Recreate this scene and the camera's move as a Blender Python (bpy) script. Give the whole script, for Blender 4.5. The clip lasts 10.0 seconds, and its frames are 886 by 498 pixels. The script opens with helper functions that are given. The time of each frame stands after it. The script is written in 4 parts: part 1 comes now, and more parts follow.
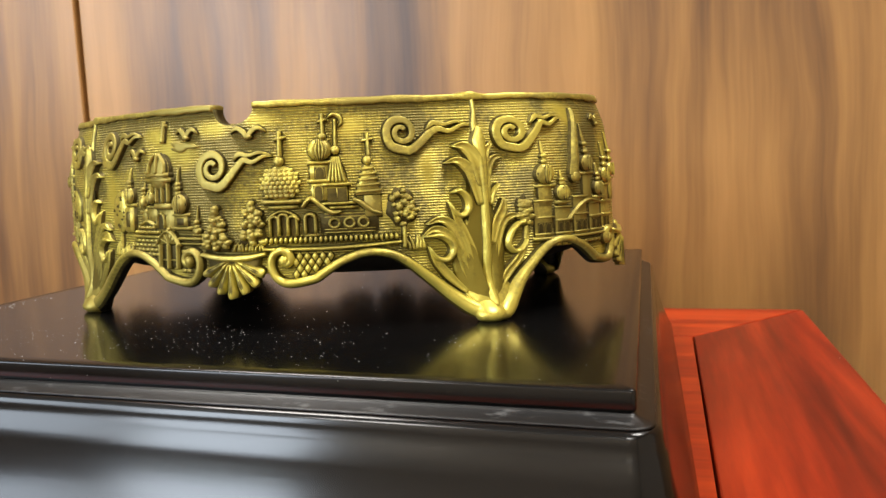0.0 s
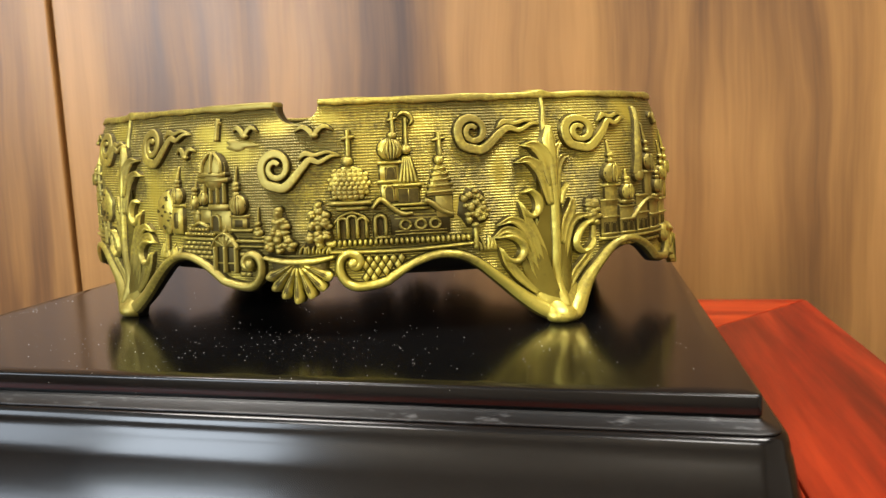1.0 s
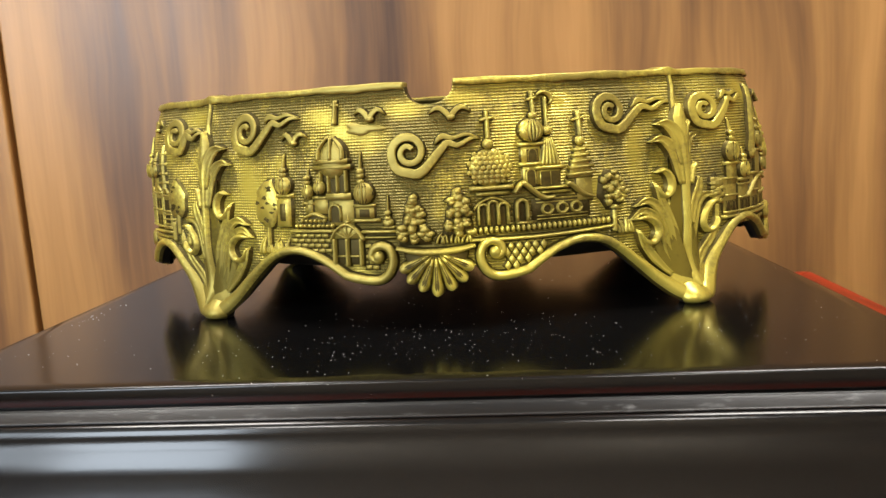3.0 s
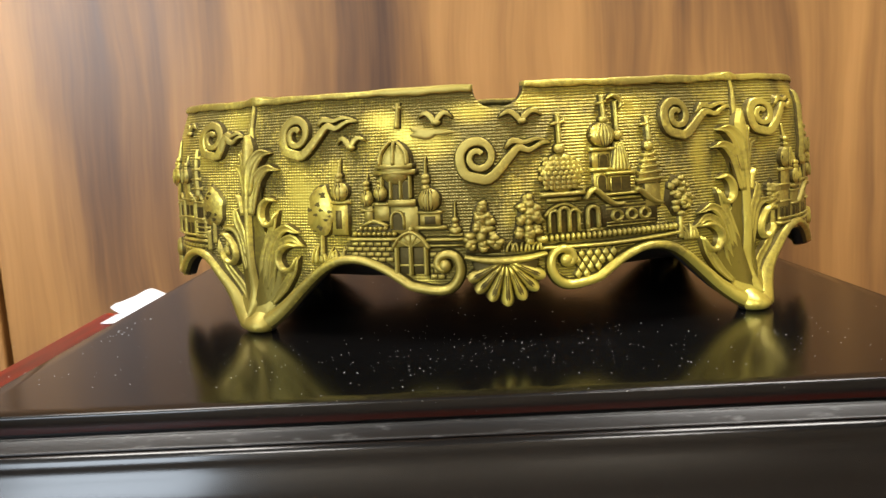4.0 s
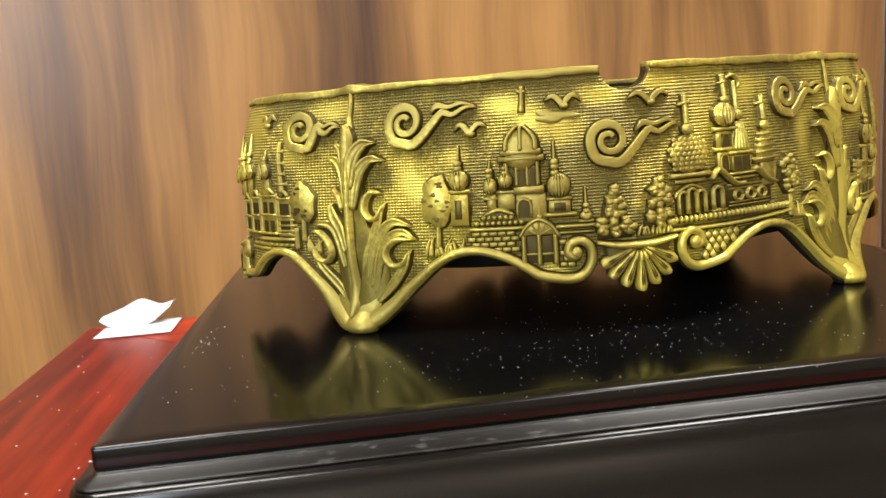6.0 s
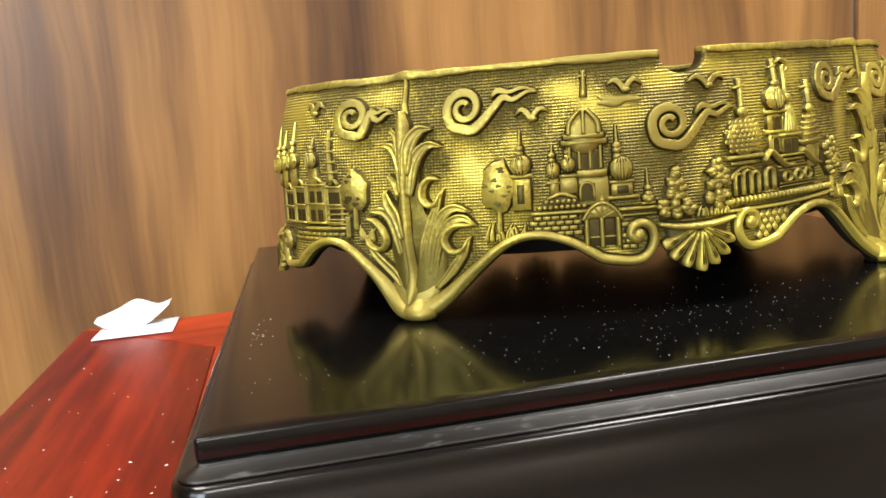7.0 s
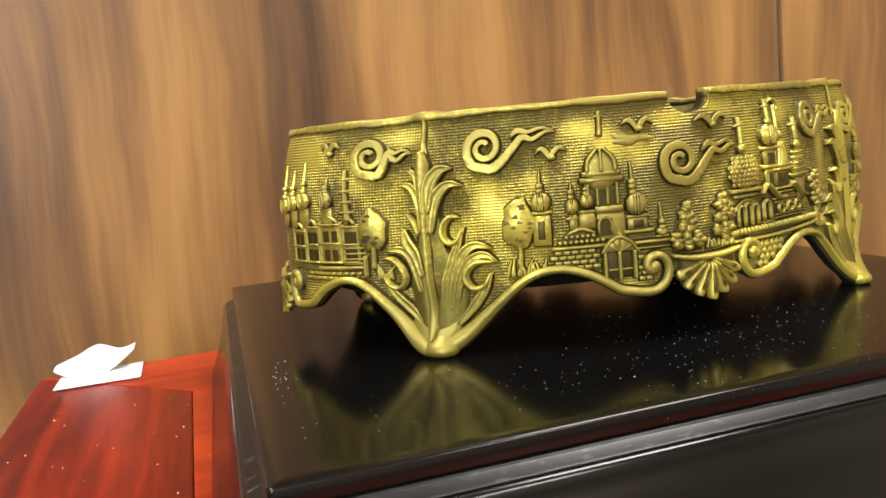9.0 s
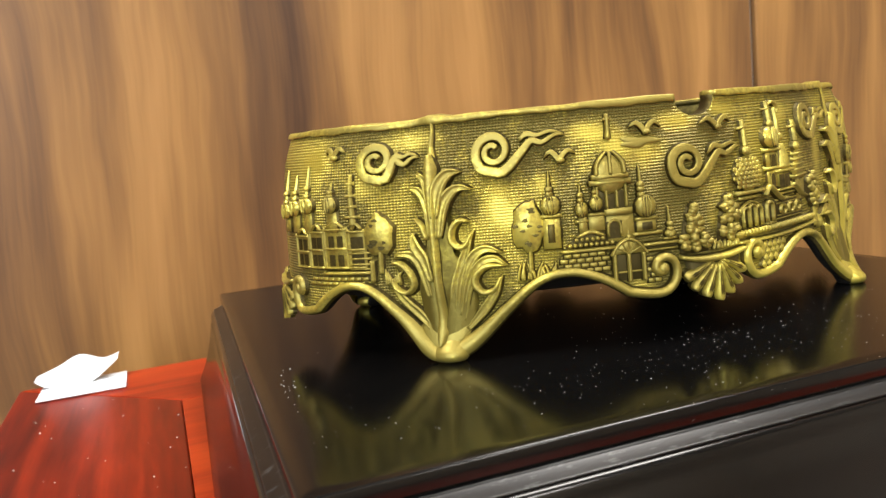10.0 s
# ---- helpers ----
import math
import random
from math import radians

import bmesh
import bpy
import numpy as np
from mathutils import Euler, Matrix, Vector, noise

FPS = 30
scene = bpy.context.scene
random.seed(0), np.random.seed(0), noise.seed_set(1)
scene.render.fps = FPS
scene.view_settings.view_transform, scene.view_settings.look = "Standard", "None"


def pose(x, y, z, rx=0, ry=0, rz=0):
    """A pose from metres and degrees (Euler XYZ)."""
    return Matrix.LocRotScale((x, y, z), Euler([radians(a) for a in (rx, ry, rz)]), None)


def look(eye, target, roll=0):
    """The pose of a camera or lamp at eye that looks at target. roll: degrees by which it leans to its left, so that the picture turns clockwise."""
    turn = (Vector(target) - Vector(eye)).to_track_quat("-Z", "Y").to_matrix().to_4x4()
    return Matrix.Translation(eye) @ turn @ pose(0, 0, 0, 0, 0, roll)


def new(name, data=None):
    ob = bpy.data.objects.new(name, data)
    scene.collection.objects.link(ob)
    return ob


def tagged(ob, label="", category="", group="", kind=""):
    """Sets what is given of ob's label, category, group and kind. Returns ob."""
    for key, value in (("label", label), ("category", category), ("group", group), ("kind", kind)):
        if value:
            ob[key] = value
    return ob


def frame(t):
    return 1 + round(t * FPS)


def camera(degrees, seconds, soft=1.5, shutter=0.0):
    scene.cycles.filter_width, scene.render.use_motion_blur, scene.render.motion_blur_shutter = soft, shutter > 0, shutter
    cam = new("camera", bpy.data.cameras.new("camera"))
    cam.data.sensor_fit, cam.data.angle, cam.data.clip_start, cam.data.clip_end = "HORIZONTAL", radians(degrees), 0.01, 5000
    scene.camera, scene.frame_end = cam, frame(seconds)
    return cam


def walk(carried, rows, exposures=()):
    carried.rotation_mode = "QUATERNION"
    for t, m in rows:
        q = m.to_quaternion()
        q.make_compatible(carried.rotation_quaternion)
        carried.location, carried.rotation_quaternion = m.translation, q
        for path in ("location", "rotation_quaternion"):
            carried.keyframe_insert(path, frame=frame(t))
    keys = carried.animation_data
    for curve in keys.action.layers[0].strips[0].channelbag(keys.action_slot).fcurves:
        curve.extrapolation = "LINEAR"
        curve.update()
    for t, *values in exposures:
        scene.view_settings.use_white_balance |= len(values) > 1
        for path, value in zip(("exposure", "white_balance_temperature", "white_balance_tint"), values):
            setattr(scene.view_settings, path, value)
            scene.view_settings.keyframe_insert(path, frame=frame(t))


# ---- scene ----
cam = camera(60.0, 10.0)
PATH = [
    (0, (0.11305, -0.17231, 0.84244), (0.05336, 0.01720, 0.81959), -2.46),
    (0.5, (0.09641, -0.17394, 0.84468), (0.04312, 0.01721, 0.81970), -2.36),
    (1, (0.08036, -0.17708, 0.84729), (0.03473, 0.01576, 0.82024), -2.43),
    (1.5, (0.06301, -0.18090, 0.84787), (0.02535, 0.01340, 0.81907), -2.63),
    (2, (0.04841, -0.18164, 0.84804), (0.01593, 0.01328, 0.81720), -2.87),
    (2.5, (0.03410, -0.18007, 0.84843), (0.00735, 0.01550, 0.81625), -3.27),
    (4, (-0.01022, -0.17267, 0.84976), (-0.01491, 0.02490, 0.81900), -3.06),
    (4.5, (-0.02486, -0.16924, 0.84863), (-0.02366, 0.02823, 0.81695), -3.01),
    (5, (-0.03728, -0.16630, 0.84877), (-0.02783, 0.03086, 0.81657), -3.39),
    (5.5, (-0.04854, -0.16501, 0.85051), (-0.03362, 0.03179, 0.81817), -4.01),
    (7, (-0.08856, -0.15992, 0.84902), (-0.05474, 0.03422, 0.81488), -4.89),
    (7.5, (-0.09891, -0.15800, 0.84987), (-0.05596, 0.03480, 0.81849), -5.25),
    (8, (-0.10461, -0.15703, 0.85270), (-0.05448, 0.03422, 0.82252), -5.61),
    (8.5, (-0.10747, -0.15692, 0.85414), (-0.05479, 0.03365, 0.82405), -5.77),
    (9, (-0.11331, -0.15661, 0.85343), (-0.05790, 0.03345, 0.82507), -5.44),
    (9.5, (-0.11899, -0.15542, 0.85362), (-0.06034, 0.03379, 0.82607), -5.39),
    (10, (-0.12269, -0.15203, 0.85446), (-0.05889, 0.03539, 0.82608), -5.67),
]
walk(cam, [(t, look(eye, target, roll)) for t, eye, target, roll in PATH])
cam.data.dof.use_dof, cam.data.dof.focus_distance, cam.data.dof.aperture_fstop = True, 0.195, 40.0

# ---------------------------------------------------------------- light
TOP = 0.80            # height of the black stand's top
TABLE = TOP - 0.0354  # height of the red table's top
WALL_Y = 0.286        # face of the panelled wall

world = bpy.data.worlds.new("room_air")
world.use_nodes = True
world.node_tree.nodes["Background"].inputs[0].default_value = (0.75, 0.85, 1.0, 1)
world.node_tree.nodes["Background"].inputs[1].default_value = 3.0
scene.world = world
scene.view_settings.exposure = -0.02


def area_light(name, eye, target, w, d, watts, colour):
    data = bpy.data.lights.new(name, "AREA")
    data.shape, data.size, data.size_y, data.energy, data.color = "RECTANGLE", w, d, watts, colour
    ob = new(name, data)
    ob.matrix_world = look(eye, target)
    return ob


# lit ceiling panels: x, y, width, depth, watts
LAMPS = [(-0.85, -0.16, 0.6, 0.6, 33), (0.75, -0.16, 0.6, 0.6, 36), (-0.95, -2.5, 0.6, 0.6, 34), (0.75, -2.5, 0.6, 0.6, 34)]
for x, y, w, d, watts in LAMPS:
    area_light("ceiling_panel_light", (x, y, 2.56), (x, y, 0), w, d, watts, (1.0, 0.96, 0.91))
# daylight in the two shop windows at the far corner
area_light("window_daylight", (-1.95, -3.17, 1.72), (-1.0, 0.0, 1.2), 1.0, 1.15, 66, (0.80, 0.90, 1.0))
area_light("window_daylight", (-2.57, -2.2, 1.78), (0.0, 0.0, 1.2), 1.2, 1.05, 28, (0.80, 0.90, 1.0))

# ---------------------------------------------------------------- materials
class Nodes:
    """A short way to write a node material."""

    def __init__(self, name):
        self.m = bpy.data.materials.new(name)
        self.m.use_nodes = True
        self.t = self.m.node_tree
        self.b = self.t.nodes["Principled BSDF"]

    def n(self, kind, values=(), **props):
        node = self.t.nodes.new(kind)
        for key, value in props.items():
            setattr(node, key, value)
        for key, value in dict(values).items():
            self.put(node.inputs[key], value)
        return node

    def put(self, socket, value):
        if hasattr(value, "is_output"):
            self.t.links.new(value, socket)
        else:
            socket.default_value = value

    def set(self, **values):
        for key, value in values.items():
            self.put(self.b.inputs[key.replace("_", " ")], value)
        return self

    def coords(self, scale=(1, 1, 1), kind="Object", rot=(0, 0, 0), loc=(0, 0, 0)):
        c = self.n("ShaderNodeTexCoord").outputs[kind]
        return self.n("ShaderNodeMapping", {"Vector": c, "Scale": scale, "Rotation": rot, "Location": loc}).outputs[0]

    def noise(self, vec, scale=5, detail=4, rough=0.5, distortion=0.0):
        return self.n("ShaderNodeTexNoise", {"Vector": vec, "Scale": scale, "Detail": detail, "Roughness": rough, "Distortion": distortion}).outputs["Fac"]

    def ramp(self, fac, stops):
        r = self.n("ShaderNodeValToRGB", {"Fac": fac})
        while len(r.color_ramp.elements) < len(stops):
            r.color_ramp.elements.new(0.5)
        for e, (pos, col) in zip(r.color_ramp.elements, stops):
            e.position, e.color = pos, (*col, 1) if len(col) == 3 else col
        return r.outputs[0]

    def mix(self, fac, a, b, mode="MIX"):
        node = self.n("ShaderNodeMix", data_type="RGBA", blend_type=mode)
        self.put(node.inputs[0], fac)
        for socket, value in ((node.inputs[6], a), (node.inputs[7], b)):
            self.put(socket, (*value, 1) if isinstance(value, tuple) and len(value) == 3 else value)
        return node.outputs[2]

    def math(self, op, a, b=0.0):
        node = self.n("ShaderNodeMath", operation=op)
        self.put(node.inputs[0], a)
        self.put(node.inputs[1], b)
        return node.outputs[0]

    def bump(self, height, strength=0.3, distance=0.001, normal=None):
        node = self.n("ShaderNodeBump", {"Height": height, "Strength": strength, "Distance": distance})
        if normal is not None:
            self.put(node.inputs["Normal"], normal)
        return node.outputs[0]


def wall_wood():
    k = Nodes("laminate_wood")
    # the grain wanders sideways as it climbs
    sep = k.n("ShaderNodeSeparateXYZ", {"Vector": k.coords()})
    sway = k.math("MULTIPLY", k.math("SUBTRACT", k.noise(k.coords((1, 1, 0.40), loc=(3, 0, 1)), 6.0, 2), 0.5), 0.045)
    sway = k.math("ADD", sway, k.math("MULTIPLY", k.math("SUBTRACT", k.noise(k.coords((1, 1, 0.5), loc=(1, 0, 4)), 26.0, 2), 0.5), 0.008))
    x = k.math("ADD", sep.outputs[0], sway)

    def grain(stretch, shift):
        z = k.math("MULTIPLY", sep.outputs[2], stretch)
        return k.n("ShaderNodeCombineXYZ", {"X": x, "Y": shift, "Z": z}).outputs[0]

    broad = k.noise(grain(0.13, 5.3), 9, 2, 0.5)
    band = k.noise(grain(0.12, 1.7), 26, 2.5, 0.55)
    streak = k.noise(grain(0.05, 2.9), 105, 3, 0.6)
    fine = k.noise(grain(0.03, 4.1), 420, 3, 0.6)
    arcs = k.math("SINE", k.math("MULTIPLY", k.math("ADD", x, k.math("MULTIPLY", sway, 0.8)), 240.0))
    f = k.math("ADD", k.math("MULTIPLY", broad, 0.50), k.math("MULTIPLY", band, 0.34))
    f = k.math("ADD", f, k.math("MULTIPLY", streak, 0.15))
    f = k.math("ADD", f, k.math("MULTIPLY", fine, 0.08))
    f = k.math("ADD", f, k.math("MULTIPLY", arcs, 0.010))
    col = k.ramp(f, [(0.41, (0.062, 0.028, 0.013)), (0.48, (0.135, 0.064, 0.023)), (0.54, (0.215, 0.105, 0.033)), (0.60, (0.305, 0.154, 0.047)), (0.68, (0.40, 0.207, 0.066))])
    k.set(Base_Color=col, Roughness=k.math("ADD", k.math("MULTIPLY", streak, 0.10), 0.30), Normal=k.bump(fine, 0.05, 0.0004))
    k.b.inputs["Specular IOR Level"].default_value = 0.40
    return k.m


def lacquer_black(name, rough, dusty):
    k = Nodes(name)
    v = k.coords()
    smear = k.noise(v, 14, 4, 0.6)
    grain = k.noise(k.coords((1, 12, 12)), 60, 3)
    scuff = k.ramp(k.noise(k.coords((0.35, 1, 1), loc=(7, 2, 1)), 420, 4, 0.65), [(0.60, (0, 0, 0)), (0.72, (1, 1, 1))])
    col = k.mix(smear, (0.0012, 0.0012, 0.0013), (0.0034, 0.0032, 0.0030))
    col = k.mix(k.math("MULTIPLY", scuff, dusty), col, (0.16, 0.16, 0.16))
    k.set(Base_Color=col, Roughness=k.math("ADD", k.math("MULTIPLY", smear, 0.10), rough), Normal=k.bump(grain, 0.03, 0.0003))
    k.b.inputs["Specular IOR Level"].default_value = 0.36
    return k.m


def table_wood(name, along):
    k = Nodes(name)
    sc = (1, 0.07, 1) if along == "y" else (0.07, 1, 1)
    v = k.coords(sc)
    broad = k.noise(v, 45, 3, 0.6, 0.8)
    fine = k.noise(v, 260, 4, 0.65)
    f = k.math("ADD", k.math("MULTIPLY", broad, 0.65), k.math("MULTIPLY", fine, 0.35))
    # crossways boards are brighter orange: the grain's sheen is put into the colour
    stops = [(0.050, 0.003, 0.0012), (0.12, 0.008, 0.002), (0.19, 0.014, 0.003), (0.29, 0.026, 0.005)] if along == "y" else [(0.13, 0.008, 0.002), (0.24, 0.018, 0.003), (0.35, 0.034, 0.005), (0.44, 0.055, 0.007)]
    col = k.ramp(f, list(zip((0.32, 0.47, 0.58, 0.72), stops)))
    k.set(Base_Color=col, Roughness=0.34, Normal=k.bump(fine, 0.06, 0.0004))
    k.b.inputs["Specular IOR Level"].default_value = 0.22
    return k.m


def brass(name, light, dark, amount, rough, ribs=False, metal=0.5):
    k = Nodes(name)
    v = k.coords()
    stain = k.noise(v, 45, 5, 0.62)
    cloudy = k.noise(k.coords(loc=(2, 5, 1)), 22, 2, 0.5)
    grit = k.noise(v, 900, 3, 0.6)
    f = k.math("ADD", k.math("ADD", k.math("MULTIPLY", stain, 0.6), k.math("MULTIPLY", cloudy, 0.4)), k.math("MULTIPLY", k.math("SUBTRACT", grit, 0.5), 0.22))
    patina = k.ramp(f, [(0.46, (1, 1, 1)), (0.545, (0, 0, 0))])
    fac = k.math("MULTIPLY", patina, amount)
    lumps = k.noise(v, 260, 3, 0.55)
    normal = k.bump(lumps, 0.30, 0.0006, k.bump(grit, 0.2, 0.0003))
    if ribs:
        # fine ribs run round the wall; a weaker second set crosses them
        uv = k.n("ShaderNodeUVMap", uv_map="wall").outputs[0]
        sep = k.n("ShaderNodeSeparateXYZ", {"Vector": uv})
        rows = k.math("SINE", k.math("MULTIPLY", sep.outputs[1], 2 * math.pi / 0.072))
        cols = k.math("SINE", k.math("MULTIPLY", sep.outputs[0], 2 * math.pi / 0.080))
        worn = k.ramp(k.noise(uv, 0.50, 1), [(0.58, (1, 1, 1)), (0.70, (0.15, 0.15, 0.15))])
        wander = k.math("MULTIPLY", k.math("SUBTRACT", k.noise(uv, 2.2, 3), 0.5), 0.9)
        for s, z, rs, rz in WORN:
            at = k.n("ShaderNodeMapping", {"Vector": uv, "Location": (-s / rs, -z / rz, 0), "Scale": (1 / rs, 1 / rz, 1)}).outputs[0]
            far = k.math("ADD", k.n("ShaderNodeVectorMath", {0: at}, operation="LENGTH").outputs["Value"], wander)
            worn = k.math("MULTIPLY", worn, k.ramp(far, [(0.25, (0.30, 0.30, 0.30)), (1.15, (1, 1, 1))]))
        part = k.ramp(k.math("ADD", k.math("MULTIPLY", sep.outputs[0], -0.08), k.math("MULTIPLY", k.noise(uv, 0.5, 1), 0.5)), [(0.1, (0.12, 0.12, 0.12)), (0.75, (0.65, 0.65, 0.65))])
        weave = k.math("ADD", rows, k.math("MULTIPLY", cols, part))
        relief = k.math("MULTIPLY", weave, worn)
        low = k.math("MULTIPLY", worn, k.ramp(weave, [(0.0, (1, 1, 1)), (0.45, (0, 0, 0))]))
        low = k.math("MULTIPLY", low, k.math("ADD", k.math("MULTIPLY", patina, 0.30), 0.50))
        fac = k.math("MAXIMUM", k.math("MULTIPLY", fac, worn), low)
        normal = k.bump(relief, 0.7, 0.00022, normal)
    tone = k.mix(cloudy, dark, tuple(min(1, c * q) for c, q in zip(dark, (1.35, 1.3, 1.15))))
    col = k.mix(fac, light, tone)
    k.set(Base_Color=col, Metallic=metal, Roughness=k.math("ADD", k.math("MULTIPLY", fac, 0.2), rough), Normal=normal)
    return k.m


def plain(name, colour, rough=0.6, metal=0.0, spread=0.12, scale=40):
    k = Nodes(name)
    f = k.noise(k.coords(), scale, 4, 0.6)
    a, b = tuple(c * (1 - spread) for c in colour), tuple(min(1, c * (1 + spread)) for c in colour)
    k.set(Base_Color=k.mix(f, a, b), Roughness=rough, Metallic=metal, Normal=k.bump(f, 0.1, 0.0005))
    return k.m


def lamp_panel():
    k = Nodes("lit_panel")
    k.set(Base_Color=(0.9, 0.9, 0.88, 1), Emission_Color=(1, 0.94, 0.85, 1), Emission_Strength=8.0)
    return k.m


# where the wall's ribs are rubbed smooth and bright: run, height, half length, half height in centimetres
WORN = [(-0.57, 5.35, 0.7, 0.35), (-2.85, 5.25, 0.65, 0.34), (-1.5, 4.7, 0.7, 0.5), (5.35, 4.05, 0.40, 0.9), (3.35, 5.25, 0.5, 0.4), (-4.0, 4.1, 0.42, 0.34), (-7.3, 5.45, 0.9, 0.4), (-10.0, 5.2, 1.0, 0.6), (1.0, 5.5, 0.6, 0.3)]
WOOD = wall_wood()
BLACK, BLACK_DULL = lacquer_black("black_lacquer", 0.11, 0.015), lacquer_black("dusty_black_lacquer", 0.30, 0.40)
RED_Y, RED_X = table_wood("red_wood_lengthways", "y"), table_wood("red_wood_crossways", "x")
GROUND = brass("brass_ground", (0.52, 0.425, 0.060), (0.046, 0.037, 0.015), 0.74, 0.31, ribs=True, metal=0.52)
POLISH = brass("brass_polished", (0.50, 0.415, 0.068), (0.150, 0.118, 0.028), 0.72, 0.31, metal=0.58)
# brass of recesses and flanks: dark patina, with crease shade added to the colour
PATINA_SHADE = brass("brass_patina_shade", (0.105, 0.080, 0.016), (0.032, 0.025, 0.008), 0.7, 0.45, metal=0.8)
DULLED = brass("brass_dulled", (0.23, 0.185, 0.026), (0.08, 0.063, 0.016), 0.6, 0.38, metal=0.75)
# near-black tone that paints the shade under, inside and behind the ashtray's parts
UNDER_SHADE = plain("brass_under_shade", (0.012, 0.009, 0.005), 0.7, 0.2)
PAPER = plain("paper", (0.70, 0.74, 0.78), 0.7, spread=0.04)
INK = plain("grey_ink", (0.45, 0.5, 0.55), 0.7)
SEAM = plain("dark_seam", (0.035, 0.022, 0.015), 0.7)
STRIP = plain("grey_metal_strip", (0.30, 0.27, 0.24), 0.4, 0.6)
PLASTER = plain("plaster", (0.62, 0.58, 0.52), 0.85, scale=8)
FLOOR = plain("floor_stone", (0.10, 0.08, 0.065), 0.4, scale=6)
PALEWALL = plain("beige_wall", (0.60, 0.53, 0.42), 0.7, scale=8)
MIDWALL = plain("tan_wall", (0.48, 0.41, 0.32), 0.7, scale=8)
DARKWALL = plain("brown_wall", (0.16, 0.115, 0.075), 0.6, scale=8)
PANEL = lamp_panel()

# ---------------------------------------------------------------- mesh helpers
def link(name, bm, mats, parent=None, label="", smooth=True):
    me = bpy.data.meshes.new(name)
    bm.normal_update()
    bm.to_mesh(me)
    bm.free()
    for m in mats if isinstance(mats, (list, tuple)) else [mats]:
        me.materials.append(m)
    if smooth:
        me.shade_smooth()
    ob = new(name, me)
    if parent:
        ob.parent = parent
    return tagged(ob, label)


def part(name, bm, material, parent, label="", smooth=True):
    return link(name, bm, material, parent, label, smooth)


def thing(name, label, category, at=(0, 0, 0), turn=0.0, group="", kind=""):
    ob = new(name)
    ob.empty_display_size = 0.02
    ob.matrix_basis = pose(*at, 0, 0, turn)
    return tagged(ob, label, category, group, kind)


def box(x0, x1, y0, y1, z0, z1, bevel=0.0, segments=2):
    bm = bmesh.new()
    bmesh.ops.create_cube(bm, size=1)
    for v in bm.verts:
        v.co = Vector(((x0 + x1) / 2 + v.co.x * (x1 - x0), (y0 + y1) / 2 + v.co.y * (y1 - y0), (z0 + z1) / 2 + v.co.z * (z1 - z0)))
    if bevel:
        bmesh.ops.bevel(bm, geom=bm.edges[:], offset=bevel, segments=segments, profile=0.5, affect="EDGES")
    return bm


def prism(outline, z0, z1, bevel=0.0):
    """A flat board of any outline (counter-clockwise)."""
    bm = bmesh.new()
    low, high = [bm.verts.new((x, y, z0)) for x, y in outline], [bm.verts.new((x, y, z1)) for x, y in outline]
    bm.faces.new(low[::-1]), bm.faces.new(high)
    for i in range(len(outline)):
        j = (i + 1) % len(outline)
        bm.faces.new((low[i], low[j], high[j], high[i]))
    if bevel:
        bmesh.ops.bevel(bm, geom=bm.edges[:], offset=bevel, segments=2, profile=0.5, affect="EDGES")
    return bm


def rounded(hx, hy, r, n=6):
    """Outline of a rectangle with rounded corners."""
    out = []
    for cx, cy, a in ((hx - r, hy - r, 0), (-hx + r, hy - r, 90), (-hx + r, -hy + r, 180), (hx - r, -hy + r, 270)):
        out += [(cx + r * math.cos(radians(a + 90 * i / n)), cy + r * math.sin(radians(a + 90 * i / n))) for i in range(n + 1)]
    return out


def loft(rows, hx, hy, r, taper=0.0):
    """A closed body from rows of (height, spread) over a rounded rectangle."""
    bm = bmesh.new()
    rings = [[bm.verts.new((x, y, z)) for x, y in rounded(hx + o, hy + o, max(0.0006, r + o))] for z, o in rows]
    for a, b in zip(rings, rings[1:]):
        for i in range(len(a)):
            j = (i + 1) % len(a)
            bm.faces.new((a[i], a[j], b[j], b[i]))
    bm.faces.new(rings[0][::-1]), bm.faces.new(rings[-1])
    for v in bm.verts:  # a little narrower at the back, more so on one side
        back = (v.co.y + hy) / (2 * hy)
        v.co.x = v.co.x * (1 - taper * back) - 0.0042 * back
    return bm


# ---------------------------------------------------------------- the room
def setting(name, bm, mat, label, category, smooth=False):
    return tagged(link(name, bm, mat, None, label, smooth), "", category, "", "structure")


setting("floor", box(-2.7, 2.2, -3.3, 0.5, -0.1, 0, 0), FLOOR, "plain stone-coloured floor of the room", "floor")
setting("ceiling", box(-2.7, 2.2, -3.3, 0.5, 2.6, 2.7, 0), PLASTER, "plain pale plaster ceiling", "ceiling")
setting("wall_east", box(2.2, 2.3, -3.3, 0.5, 0, 2.6), MIDWALL, "plain tan wall", "wall")


def walls_round(name, runs, mat):
    """A wall in pieces round a window opening, as one mesh."""
    bm = bmesh.new()
    for run in runs:
        piece = box(*run)
        me = bpy.data.meshes.new("piece")
        piece.to_mesh(me)
        piece.free()
        bm.from_mesh(me)
        bpy.data.meshes.remove(me)
    return setting(name, bm, mat, "plain wall with a shop window", "wall")


walls_round("wall_south", [(-2.7, -2.5, -3.3, -3.2, 0, 2.6), (-1.4, 2.2, -3.3, -3.2, 0, 2.6), (-2.5, -1.4, -3.3, -3.2, 0, 1.12), (-2.5, -1.4, -3.3, -3.2, 2.35, 2.6)], PALEWALL)
walls_round("wall_west", [(-2.7, -2.6, -3.2, -2.85, 0, 2.6), (-2.7, -2.6, -1.55, 0.5, 0, 2.6), (-2.7, -2.6, -2.85, -1.55, 0, 1.22), (-2.7, -2.6, -2.85, -1.55, 2.35, 2.6)], DARKWALL)

